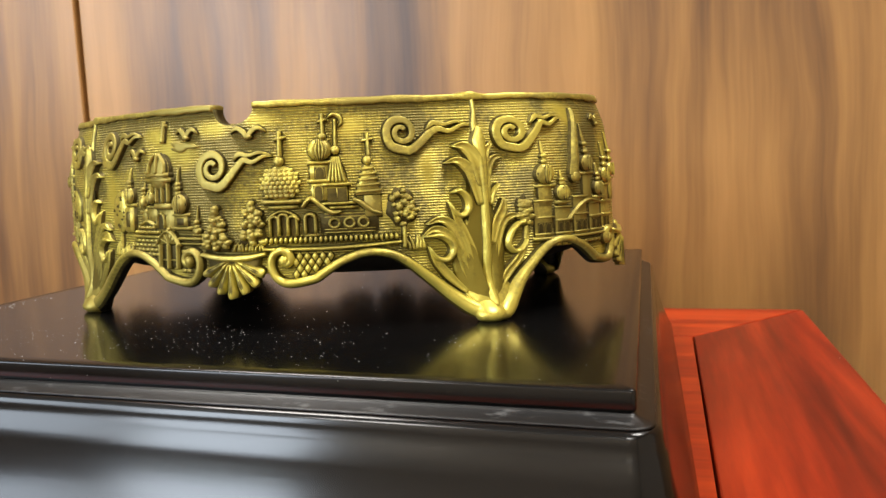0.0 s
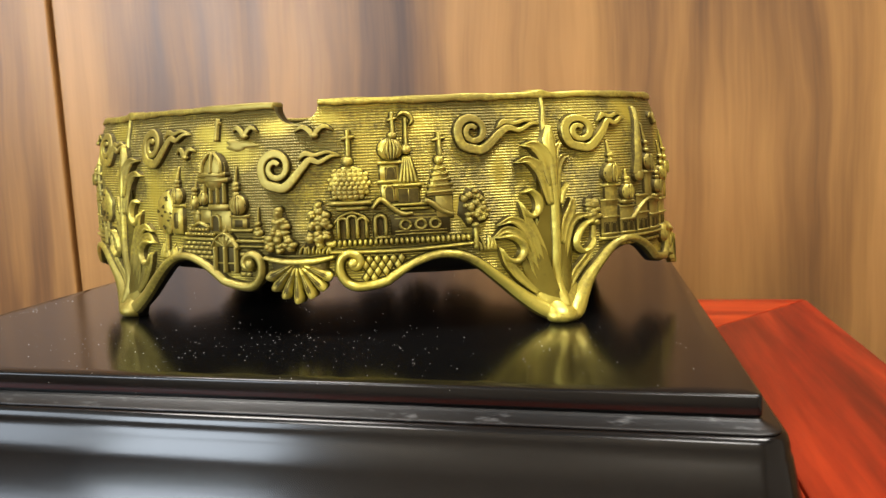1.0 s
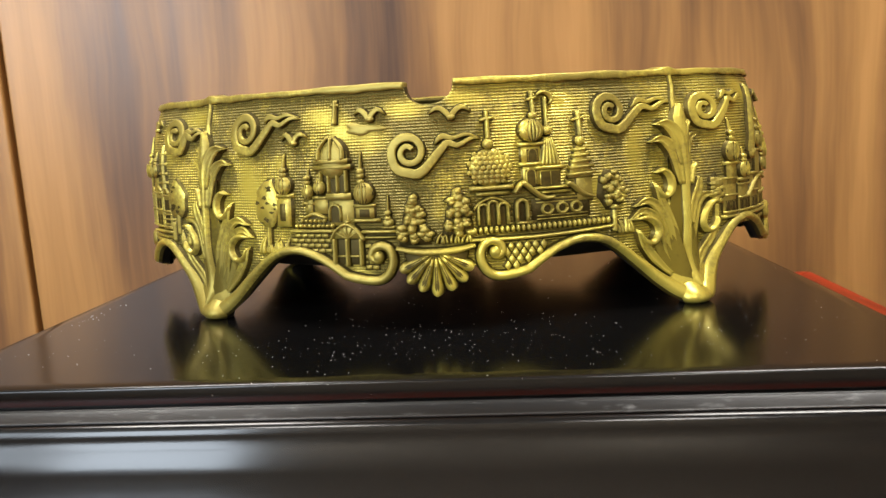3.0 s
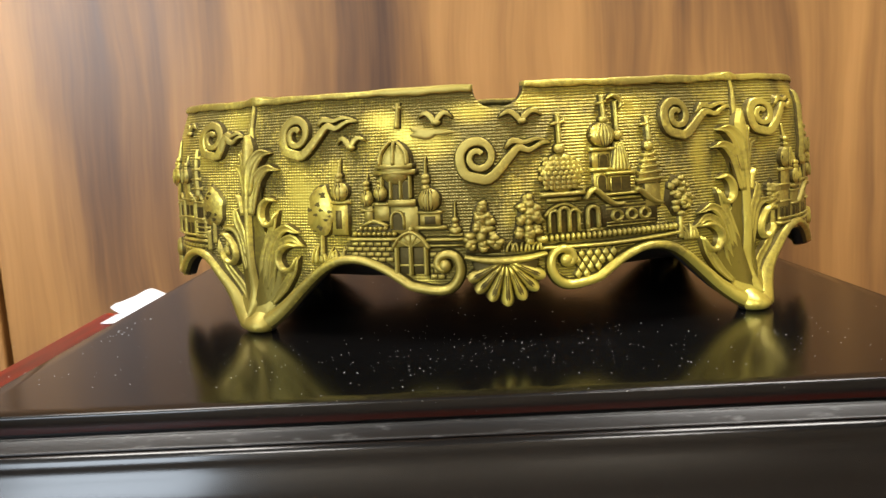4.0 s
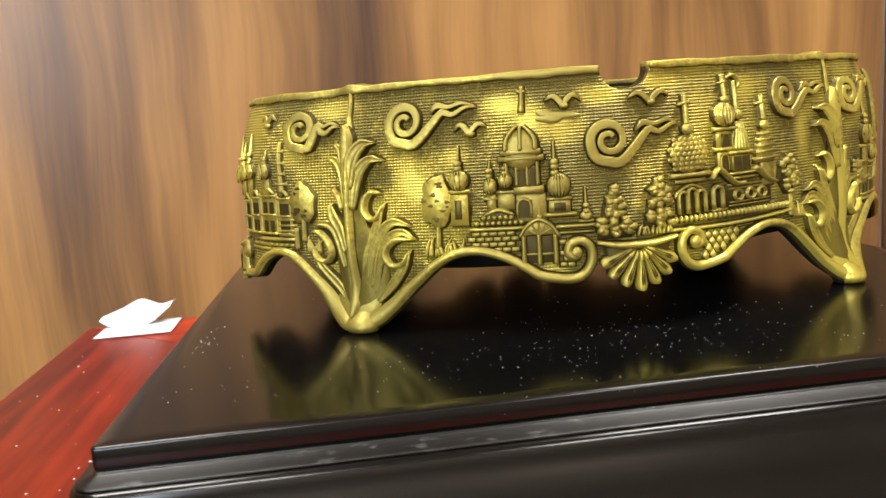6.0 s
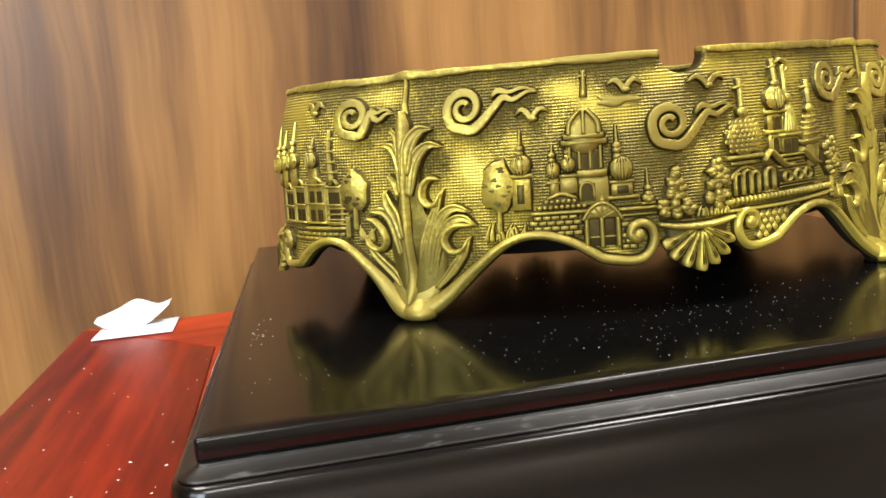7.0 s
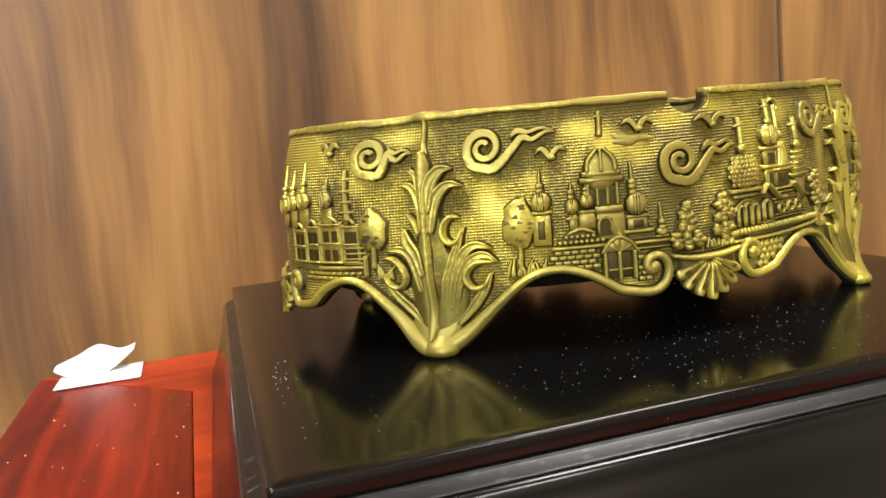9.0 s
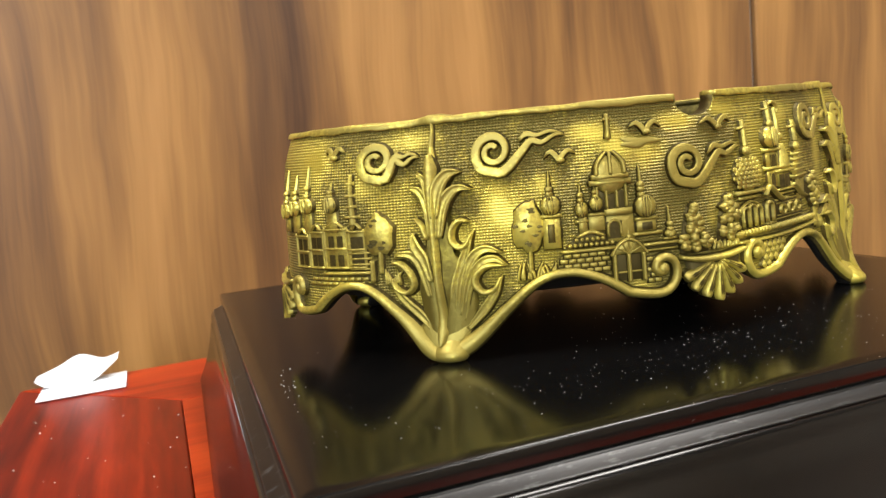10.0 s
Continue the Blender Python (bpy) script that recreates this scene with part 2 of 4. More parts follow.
wall = setting("wall_north", box(-2.6, 2.2, WALL_Y + 0.014, WALL_Y + 0.12, 0, 2.6), SEAM, "wall clad in tall brown wood-grain laminate panels", "wall")
SEAMS = [-2.6, -1.4195, -0.8575, -0.2955, 0.2665, 0.8285, 2.2]
for a, b in zip(SEAMS, SEAMS[1:]):
    part("panel", box(a + 0.0022, b - 0.0022, WALL_Y, WALL_Y + 0.014, 0.002, 2.598, 0.0012), WOOD, wall, smooth=False)
part("joint_strip", box(0.2645, 0.2685, WALL_Y + 0.004, WALL_Y + 0.0139, 0.002, 2.598, 0.0006), STRIP, wall, "grey metal joint strip", False)

for x, y, w, d, _ in LAMPS:
    lamp = thing("ceiling_light", "square lit panel set under the ceiling", "ceiling light", (x, y, 2.6), group="ceiling lights")
    part("frame", box(-w / 2 - 0.02, w / 2 + 0.02, -d / 2 - 0.02, d / 2 + 0.02, -0.02, 0, 0.004), STRIP, lamp, smooth=False)
    part("diffuser", box(-w / 2, w / 2, -d / 2, d / 2, -0.026, -0.0205, 0.001), PANEL, lamp, "white lit diffuser", False)

# ---------------------------------------------------------------- the red table
# origin at the top's back edge, middle
TX0, TX1, TY0, FRAME_W, THICK = -0.1805, 0.1840, -0.340, 0.061, 0.024
FL, FR = 0.065, 0.052  # widths of the two side boards
table = thing("table", "small glossy red-stained hardwood table with mitred frame top", "table", (-0.0165, 0.2183, TABLE), 1.3)
F, G = FRAME_W, 0.0004
part("frame_board", prism([(TX0 + G, -G), (TX0 + FL - G, -F - G), (TX1 - FR + G, -F - G), (TX1 - G, -G)], -THICK, 0, 0.0006), RED_X, table, "red board with grain along the back edge", False)
part("frame_board", prism([(TX0 + G, TY0), (TX1 - G, TY0), (TX1 - FR, TY0 + F - G), (TX0 + FL, TY0 + F - G)], -THICK, 0, 0.0006), RED_X, table, "", False)
part("frame_board", prism([(TX0, TY0 + G), (TX0 + FL - G, TY0 + F), (TX0 + FL - G, -F), (TX0, -G)], -THICK, 0, 0.0006), RED_Y, table, "", False)
part("frame_board", prism([(TX1, TY0 + G), (TX1, -G), (TX1 - FR + G, -F), (TX1 - FR + G, TY0 + F)], -THICK, 0, 0.0006), RED_Y, table, "", False)
part("centre_panel", box(TX0 + FL - 0.0002, TX1 - FR - 0.0003, TY0 + F + 0.0008, -F - 0.0008, -THICK + 0.002, 0.0001, 0.0003), RED_X, table, "orange-red board panel with crosswise grain", False)
for x0, x1, y0, y1 in ((TX0 + 0.03, TX1 - 0.03, -0.035, -0.02), (TX0 + 0.03, TX1 - 0.03, TY0 + 0.02, TY0 + 0.035), (TX0 + 0.02, TX0 + 0.035, TY0 + 0.036, -0.036), (TX1 - 0.035, TX1 - 0.02, TY0 + 0.036, -0.036)):
    part("apron", box(x0, x1, y0, y1, -THICK - 0.06, -THICK, 0.001), RED_X, table, "", False)
for x in (TX0 + 0.012, TX1 - 0.047):
    for y in (TY0 + 0.012, -0.047):
        part("leg", box(x, x + 0.035, y, y + 0.035, -TABLE, -THICK, 0.002), RED_Y, table, "", False)

# ---------------------------------------------------------------- the black stand
stand = thing("display_stand", "glossy black lacquered stand with a stepped flared edge, dusty on top", "display stand", (-0.0032, 0.0703, TABLE))
H = TOP - TABLE
SX, SY = 0.1081, 0.1047
part("base", loft([(0.0005, 0.0130), (0.002, 0.0128), (0.005, 0.0112), (0.009, 0.0094), (0.014, 0.0077), (0.019, 0.0064), (0.024, 0.0054), (H - 0.0110, 0.00510), (H - 0.0090, 0.00490), (H - 0.0078, 0.0046), (H - 0.0072, 0.0043), (H - 0.0068, 0.0039), (H - 0.0066, 0.0034), (H - 0.0066, 0.0028)], SX, SY, 0.002, 0.045), BLACK, stand, "black base flaring out towards the table", True)
part("moulding", loft([(H - 0.0065, 0.0033), (H - 0.0063, 0.0034), (H - 0.0061, 0.0032), (H - 0.0060, 0.0029), (H - 0.0050, 0.0004), (H - 0.0048, 0.0001), (H - 0.00455, 0.0)], SX, SY, 0.0012, 0.045), BLACK_DULL, stand, "thin dusty black moulding", True)
part("top_board", loft([(H - 0.0045, -0.0006), (H - 0.0042, -0.0001), (H - 0.0036, 0.0), (H - 0.0006, 0.0), (H - 0.0002, -0.00015), (H, -0.0006), (H, -0.004)], SX, SY, 0.0012, 0.045), BLACK, stand, "flat black top board", True)

# ---------------------------------------------------------------- the ashtray
# All sizes in this block are centimetres: s runs round the wall from the middle of the front, z up from the stand, h out of the wall.
PA, PB, PN = 9.33, 6.07, 1.64
STEPS = 2880


def plan_radius(a):
    c, s = math.cos(a) / PA, math.sin(a) / PB
    c, s = math.sqrt(c * c + 4e-5), math.sqrt(s * s + 9e-5)
    r = (c**PN + s**PN) ** (-1 / PN)
    # the ends are a little fuller between the corner and their middle
    side = abs(math.atan2(math.sin(a), abs(math.cos(a)))) / 0.55
    return r * (1 + 0.024 * math.sin(math.pi * side) ** 2) if side < 1 else r


ANGLES = np.linspace(-math.pi / 2, 1.5 * math.pi, STEPS + 1)
RADII = np.array([plan_radius(a) for a in ANGLES])
_xy = np.stack([RADII * np.cos(ANGLES), RADII * np.sin(ANGLES)], 1)
ARC = np.r_[0, np.cumsum(np.linalg.norm(np.diff(_xy, axis=0), axis=1))]
ROUND = float(ARC[-1])
CORNER = float(np.interp(math.atan2(-3.65, 5.95), ANGLES, ARC))
CORNERS = [CORNER, ROUND / 2 - CORNER, ROUND / 2 + CORNER, ROUND - CORNER]
PROF_Z = [0, 1, 2, 3.2, 4.2, 5.0, 5.7, 6.1]
PROF_K = [1.03, 1.02, 1.01, 1.0, 0.99, 0.972, 0.952, 0.945]
RIM_Z = 5.98
MID = 0.10  # middle of the front ornament


LOWS = (0.12, 0.12, 0.22, 0.22)    # how much nearer to the front or back each foot stands than its rim corner
FLARES = (0.060, 0.050, 0.020, 0.022)  # how far each foot flares


def corner_at(i, z):
    """Where the corner's ridge runs at height z."""
    return CORNERS[i] + (-1, 1, -1, 1)[i] * LOWS[i] * (1 - min(max(z, 0.0), 6.0) / 6.0)


def nearest_corner(s, z=6.0):
    s = s % ROUND
    return min((min(abs(s - k), ROUND - abs(s - k)), i) for i, k in ((i, corner_at(i, z)) for i in range(4)))


SWELL_Z = [0.0, 1.2, 2.5, 3.5, 4.5, 5.2, 5.6, 6.0]
SWELL = [0.0, 0.03, 0.10, 0.14, 0.19, 0.22, 0.18, 0.11]  # the short ends swell out under the rim


def on_wall(s, z, h=0.0):
    """Place of a point of the wall, in metres from the ashtray's middle on the stand."""
    a = float(np.interp(s % ROUND, ARC, ANGLES))
    g, i = nearest_corner(s, z)
    k = float(np.interp(z, PROF_Z, PROF_K)) - 0.016 * math.exp(-(((z - 1.05) / 0.55) ** 2) - (g / 1.1) ** 2) + FLARES[i] * max(0.0, (1.8 - z) / 1.8) ** 2.0 * math.exp(-((g / 1.6) ** 2))
    if CORNERS[0] < s % ROUND < CORNERS[1] or CORNERS[2] < s % ROUND < CORNERS[3]:
        w = min(1.0, g / 1.6)
        h = h + float(np.interp(z, SWELL_Z, SWELL)) * w * w * (3 - 2 * w)
    r = float(np.interp(s % ROUND, ARC, RADII)) * k + h + 0.10 * math.exp(-((g / 0.35) ** 2))
    return Vector((r * math.cos(a), r * math.sin(a), z)) * 0.01


EDGE_F = [0.0, 0.14, 0.19, 0.25, 0.32, 0.44, 0.55, 0.66, 0.78, 0.88, 0.95, 1.0]
EDGE_Z = [1.55, 1.5, 1.25, 1.12, 1.22, 1.68, 1.88, 1.72, 1.10, 0.50, 0.16, 0.10]


def smooth_table(x, xs, ys):
    i = min(max(int(np.searchsorted(xs, x)) - 1, 0), len(xs) - 2)
    d = [(ys[j + 1] - ys[j - 1]) / (xs[j + 1] - xs[j - 1]) if 0 < j < len(xs) - 1 else 0.0 for j in (i, i + 1)]
    w = xs[i + 1] - xs[i]
    t = min(max((x - xs[i]) / w, 0), 1)
    return (1 + 2 * t) * (1 - t) ** 2 * ys[i] + t * (1 - t) ** 2 * w * d[0] + t * t * (3 - 2 * t) * ys[i + 1] + t * t * (t - 1) * w * d[1]


FEET = [corner_at(i, 0.0) for i in range(4)]
FACES = [(FEET[3] - ROUND, FEET[0]), (FEET[0], FEET[1]), (FEET[1], FEET[2]), (FEET[2], FEET[3]), (FEET[3], ROUND + FEET[0])]
MIDS = [MID, (FEET[0] + FEET[1]) / 2, ROUND / 2 + MID, (FEET[2] + FEET[3]) / 2, ROUND + MID]


def face_of(s):
    """Signed run from the middle of the face that s lies on, the half length on that side, and the number of the face."""
    s = s % ROUND
    for n, ((a, b), mid) in enumerate(zip(FACES, MIDS)):
        if a - 1e-6 <= s <= b + 1e-6:
            return s - mid, (b - mid if s > mid else mid - a), n % 4
    return 0.0, FEET[0], 0


def edge_z(s):
    d, half, _ = face_of(s)
    return smooth_table(min(abs(d) / half, 1.0), EDGE_F, EDGE_Z)


def rim_z(s):
    """Top of the wall: a scooped cigarette rest in the front, slight peaks at the corners."""
    d, _, n = face_of(s)
    z = RIM_Z + 0.07 * math.exp(-((nearest_corner(s)[0] / 0.25) ** 2)) + 0.010 * math.sin(s * 1.7) + 0.008 * math.sin(s * 4.1 + 1)
    if n == 0 and abs(d) < 0.62:
        z -= 0.09 + math.sqrt(max(0.0, 0.62**2 - d * d)) * 0.75
    return z


ashtray = thing("ashtray", "antique brass ashtray with city scenes in relief and scroll feet", "ashtray", (-0.001, 0.0645, TOP))


def wall_body():
    bm = bmesh.new()
    uv = bm.loops.layers.uv.new("wall")
    N, ROWS, THK = 760, 44, 0.42
    runs = sorted(set(list(np.linspace(0, ROUND, N, endpoint=False)) + [d % ROUND for d in np.linspace(MID - 0.64, MID + 0.64, 40)]))
    cols = []
    for s in runs:
        lo, hi = edge_z(s), rim_z(s) - 0.02
        outer = [(bm.verts.new(on_wall(s, z)), s, z) for z in (lo + (hi - lo) * i / ROWS for i in range(ROWS + 1))]
        inner = [(bm.verts.new(on_wall(s, z, -0.24 - (THK - 0.24) * i / 8)), s, z) for i, z in ((i, hi + (max(lo, 0.12) - hi) * (8 - i) / 8) for i in range(8, -1, -1))]
        cols.append(outer + inner)
    for i, a in enumerate(cols):
        b = cols[(i + 1) % len(cols)]
        for j in range(len(a)):
            k = (j + 1) % len(a)
            quad = (a[j], b[j], b[k], a[k])
            f = bm.faces.new([q[0] for q in quad])
            # the lower inside takes the painted shade tone
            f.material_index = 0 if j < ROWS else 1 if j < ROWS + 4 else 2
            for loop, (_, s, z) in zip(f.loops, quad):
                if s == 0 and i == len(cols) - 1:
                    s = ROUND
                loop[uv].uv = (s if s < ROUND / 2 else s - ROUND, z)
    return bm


part("wall", wall_body(), [GROUND, PATINA_SHADE, UNDER_SHADE], ashtray, "finely ribbed brass wall with dark patina")


def bowl():
    """The dish inside; its rounded, shade-dark belly hangs between the feet to block reflections."""
    bm = bmesh.new()
    N = 180
    top = [bm.verts.new(on_wall(ROUND * i / N, 2.1, -0.45)) for i in range(N)]
    rings = [[bm.verts.new(on_wall(ROUND * i / N, z, h)) for i in range(N)] for z, h in ((1.15, -2.6), (1.2, -2.0), (1.4, -1.3), (1.7, -0.75), (1.95, -0.46))] + [top]
    for low, high in zip(rings, rings[1:]):
        for i in range(N):
            j = (i + 1) % N
            bm.faces.new((low[i], low[j], high[j], high[i]))
    bm.faces.new(top), bm.faces.new(rings[0][::-1])
    return bm


part("bowl_floor", bowl(), UNDER_SHADE, ashtray, "brass dish floor with its shade put into the colour")


def rim_band():
    """The plain raised lip, open at the cigarette rest."""
    bm = bmesh.new()
    runs = np.linspace(MID + 0.625, MID - 0.625 + ROUND, 700)
    cols = []
    for s in runs:
        top = rim_z(s)
        low = 5.81 + 0.020 * math.sin(s * 0.9 + 1) + 0.012 * math.sin(s * 3.3) + 0.010 * math.sin(s * 9.1)
        rows = ((-0.05, low - 0.02), (0.055, low), (0.085, low + 0.035), (0.075, top - 0.03), (0.05, top), (-0.30, top + 0.01), (-0.44, top - 0.03), (-0.44, low - 0.05))
        cols.append([bm.verts.new(on_wall(s, z, h)) for h, z in rows])
    for a, b in zip(cols, cols[1:]):
        for j in range(len(a)):
            k = (j + 1) % len(a)
            bm.faces.new((a[j], b[j], b[k], a[k])).material_index = 1 if j in (0, 6, 7) else 0
    bm.faces.new(cols[0]), bm.faces.new(cols[-1][::-1])
    return bm


SKIRT = 0.024  # dark band round each raised form: patina, with crease shade put into its colour
ROUNDED = ((-1.0, -1), (-0.93, 0.45), (-0.62, 0.85), (0, 1), (0.62, 0.85), (0.93, 0.45), (1.0, -1))
FLAT = ((-1.0, -1), (-0.97, 0.72), (-0.86, 0.97), (-0.66, 1.0), (0, 1.0), (0.66, 1.0), (0.86, 0.97), (0.97, 0.72), (1.0, -1))
LEAFY = ((-1.0, -1), (-0.96, 0.66), (-0.76, 1.0), (-0.48, 0.84), (0, 0.66), (0.48, 0.84), (0.76, 1.0), (0.96, 0.66), (1.0, -1))


HOLLOW = ((-1.0, -1), (-0.95, 0.62), (-0.72, 1.0), (-0.50, 0.86), (-0.22, 0.40), (0.22, 0.40), (0.50, 0.86), (0.72, 1.0), (0.95, 0.62), (1.0, -1))


class Relief:
    """Raised ornament on the wall; its steep flanks carry patina and painted crease shade (second material)."""

    def __init__(self):
        self.bm = bmesh.new()

    def strip(self, rows, closed=True):
        made = [[self.bm.verts.new(on_wall(s, z, h)) for s, z, h in row] for row in rows]
        return made

    def ribbon(self, pts, width, h=0.13, n=None, base=0.0, flat=False, hollow=False, leafy=False):
        """A rounded raised band along a smooth line; width: one number, or one at each point."""
        line, wide = smooth_line(pts, width, n)
        rows, last = [], len(line) - 1
        for i, ((s, z), w) in enumerate(zip(line, wide)):
            (s0, z0), (s1, z1) = line[max(i - 1, 0)], line[min(i + 1, last)]
            t = math.hypot(s1 - s0, z1 - z0) or 1e-6
            nx, nz = -(z1 - z0) / t, (s1 - s0) / t
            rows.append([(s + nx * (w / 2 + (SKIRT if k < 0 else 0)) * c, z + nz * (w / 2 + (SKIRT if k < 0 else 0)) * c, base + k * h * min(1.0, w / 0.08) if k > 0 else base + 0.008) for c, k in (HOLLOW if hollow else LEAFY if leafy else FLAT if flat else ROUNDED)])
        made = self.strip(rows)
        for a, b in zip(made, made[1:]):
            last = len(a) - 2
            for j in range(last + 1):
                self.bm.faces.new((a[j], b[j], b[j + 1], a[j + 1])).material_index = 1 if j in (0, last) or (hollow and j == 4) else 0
        self.bm.faces.new(made[0]), self.bm.faces.new(made[-1][::-1])
        return self

    def blob(self, s, z, rs, rz, h=0.16, n=14, wob=0.0, seed=0, base=0.0, skirt=SKIRT):
        """A rounded boss."""
        rows = []
        for q, k in ((1.0, -1), (0.97, 0.48), (0.84, 0.82), (0.5, 0.97)):
            ring = []
            for i in range(n):
                a = 2 * math.pi * i / n
                w = 1 + wob * math.sin(3 * a + seed) + wob * 0.7 * math.sin(5 * a + 2.3 * seed)
                e = skirt if k < 0 else 0.0
                ring.append((s + (rs * q * w + e) * math.cos(a), z + (rz * q * w + e) * math.sin(a), base + h * k if k > 0 else base + 0.008))
            rows.append(ring)
        made = self.strip(rows)
        for r, (a, b) in enumerate(zip(made, made[1:])):
            for j in range(n):
                k = (j + 1) % n
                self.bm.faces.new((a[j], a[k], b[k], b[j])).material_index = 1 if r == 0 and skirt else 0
        tip = self.bm.verts.new(on_wall(s, z, base + h))
        for j in range(n):
            self.bm.faces.new((made[-1][j], made[-1][(j + 1) % n], tip))
        return self

    def slab(self, outline, h=0.10, inset=0.05, base=0.0, recess=False):
        """A flat raised plate with a bevelled edge; outline counter-clockwise."""
        cs, cz = sum(p[0] for p in outline) / len(outline), sum(p[1] for p in outline) / len(outline)
        fine = []
        for i, p in enumerate(outline):
            q = outline[(i + 1) % len(outline)]
            m = max(1, int(math.dist(p, q) / 0.35))
            fine += [(p[0] + (q[0] - p[0]) * j / m, p[1] + (q[1] - p[1]) * j / m) for j in range(m)]
        rows = []
        for off, k in ((-0.05, -1), (0.0, 0.6), (inset, 1.0)):
            ring = []
            for s, z in fine:
                d = math.hypot(cs - s, cz - z) or 1e-6
                t = min(off / d, 0.6)
                ring.append((s + (cs - s) * t, z + (cz - z) * t, base + h * k if k > 0 else base + 0.008))
            rows.append(ring)
        made = self.strip(rows)
        n = len(fine)
        for r, (a, b) in enumerate(zip(made, made[1:])):
            for j in range(n):
                k = (j + 1) % n
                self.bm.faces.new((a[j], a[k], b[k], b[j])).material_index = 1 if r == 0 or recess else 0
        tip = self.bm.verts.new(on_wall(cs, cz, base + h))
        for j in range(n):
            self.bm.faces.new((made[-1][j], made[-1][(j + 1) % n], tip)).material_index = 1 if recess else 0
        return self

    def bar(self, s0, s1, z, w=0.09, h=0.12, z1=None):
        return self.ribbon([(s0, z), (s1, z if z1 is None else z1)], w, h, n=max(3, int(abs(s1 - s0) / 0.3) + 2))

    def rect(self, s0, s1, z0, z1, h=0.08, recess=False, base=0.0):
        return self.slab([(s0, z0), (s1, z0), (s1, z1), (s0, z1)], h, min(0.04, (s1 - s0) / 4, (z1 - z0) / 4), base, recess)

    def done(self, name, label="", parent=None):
        return part(name, self.bm, [POLISH, PATINA_SHADE, DULLED], parent or ashtray, label)


def smooth_line(pts, width, n=None):
    """A smooth line through a few points, with the width carried along it."""
    w = list(width) if isinstance(width, (list, tuple)) else [width] * len(pts)
    w = list(np.interp(np.linspace(0, 1, len(pts)), np.linspace(0, 1, len(w)), w))
    length = sum(math.dist(a, b) for a, b in zip(pts, pts[1:]))
    n = n or max(6, int(length / 0.075))
    P = [pts[0], *pts, pts[-1]]
    line, wide, m = [], [], len(pts) - 1
    for i in range(n + 1):
        u = i / n * m
        k = min(int(u), m - 1)
        t = u - k
        a, b, c, d = P[k], P[k + 1], P[k + 2], P[k + 3]
        line.append(tuple(0.5 * (2 * b[x] + (c[x] - a[x]) * t + (2 * a[x] - 5 * b[x] + 4 * c[x] - d[x]) * t * t + (3 * b[x] - a[x] - 3 * c[x] + d[x]) * t**3) for x in (0, 1)))
        wide.append(w[k] + (w[k + 1] - w[k]) * t)
    return line, wide


part("rim", rim_band(), [POLISH, PATINA_SHADE], ashtray, "uneven plain brass lip")


# ---- corner leaves, feet and the scrolled lower border
LEAF_LONG = (   # the half that lies on a long face: outline, then lobes as (line, widths, height)
    ((0.0, 4.80), (0.22, 4.55), (0.40, 4.10), (0.28, 3.60), (0.34, 2.90), (0.60, 2.42), (0.78, 1.95), (0.80, 1.50), (0.72, 0.95), (0.50, 0.50), (0.0, 0.30)),
    (((0.08, 3.55), (0.18, 4.25), (0.40, 4.58), (0.70, 4.62)), (0.14, 0.34, 0.30, 0.02), 0.24),
    (((0.12, 3.05), (0.24, 3.80), (0.45, 4.14), (0.68, 4.24), (0.94, 4.18)), (0.12, 0.30, 0.28, 0.18, 0.02), 0.20),
    (((0.26, 1.10), (0.38, 1.80), (0.58, 2.42), (0.76, 2.88), (0.88, 3.18)), (0.18, 0.30, 0.27, 0.14, 0.03), 0.17),
    (((0.36, 1.15), (0.56, 2.02), (0.84, 2.54), (1.16, 2.72), (1.52, 2.60)), (0.18, 0.30, 0.28, 0.20, 0.02), 0.19),
    (((0.46, 1.00), (0.66, 1.80), (0.96, 2.33), (1.32, 2.47), (1.64, 2.26)), (0.12, 0.24, 0.24, 0.19, 0.02), 0.17),
    (((0.56, 0.78), (0.98, 1.24), (1.28, 1.64), (1.47, 2.04)), (0.12, 0.26, 0.22, 0.03), 0.17),
)
CURLS_LONG = (
    (((0.80, 3.40), (0.60, 3.45), (0.42, 3.27), (0.39, 2.97), (0.54, 2.79), (0.73, 2.86), (0.87, 3.12)), (0.03, 0.14, 0.16, 0.15, 0.14, 0.14, 0.04)),
    (((1.58, 2.28), (1.20, 2.30), (0.91, 2.14), (0.83, 1.88), (1.02, 1.65), (1.30, 1.73), (1.46, 2.00)), (0.03, 0.14, 0.18, 0.18, 0.15, 0.14, 0.05)),
)
LEAF_SHORT = (  # the narrower half on a short end
    ((0.0, 4.80), (0.14, 4.40), (0.22, 3.90), (0.18, 3.30), (0.34, 2.70), (0.50, 2.30), (0.58, 1.80), (0.56, 1.20), (0.36, 0.55), (0.0, 0.30)),
    (((0.05, 3.80), (0.12, 4.42), (0.38, 4.70)), (0.12, 0.20, 0.02), 0.20),
    (((0.08, 3.10), (0.14, 3.88), (0.32, 4.24), (0.62, 4.32)), (0.10, 0.22, 0.20, 0.02), 0.18),
    (((0.18, 2.00), (0.34, 2.55), (0.52, 2.85), (0.58, 3.20)), (0.12, 0.28, 0.28, 0.04), 0.18),
    (((0.26, 1.60), (0.46, 2.42), (0.72, 2.70), (1.12, 2.70)), (0.12, 0.22, 0.20, 0.02), 0.17),
    (((0.34, 0.85), (0.66, 1.22), (0.98, 1.62), (1.20, 2.12)), (0.12, 0.22, 0.18, 0.03), 0.16),
)
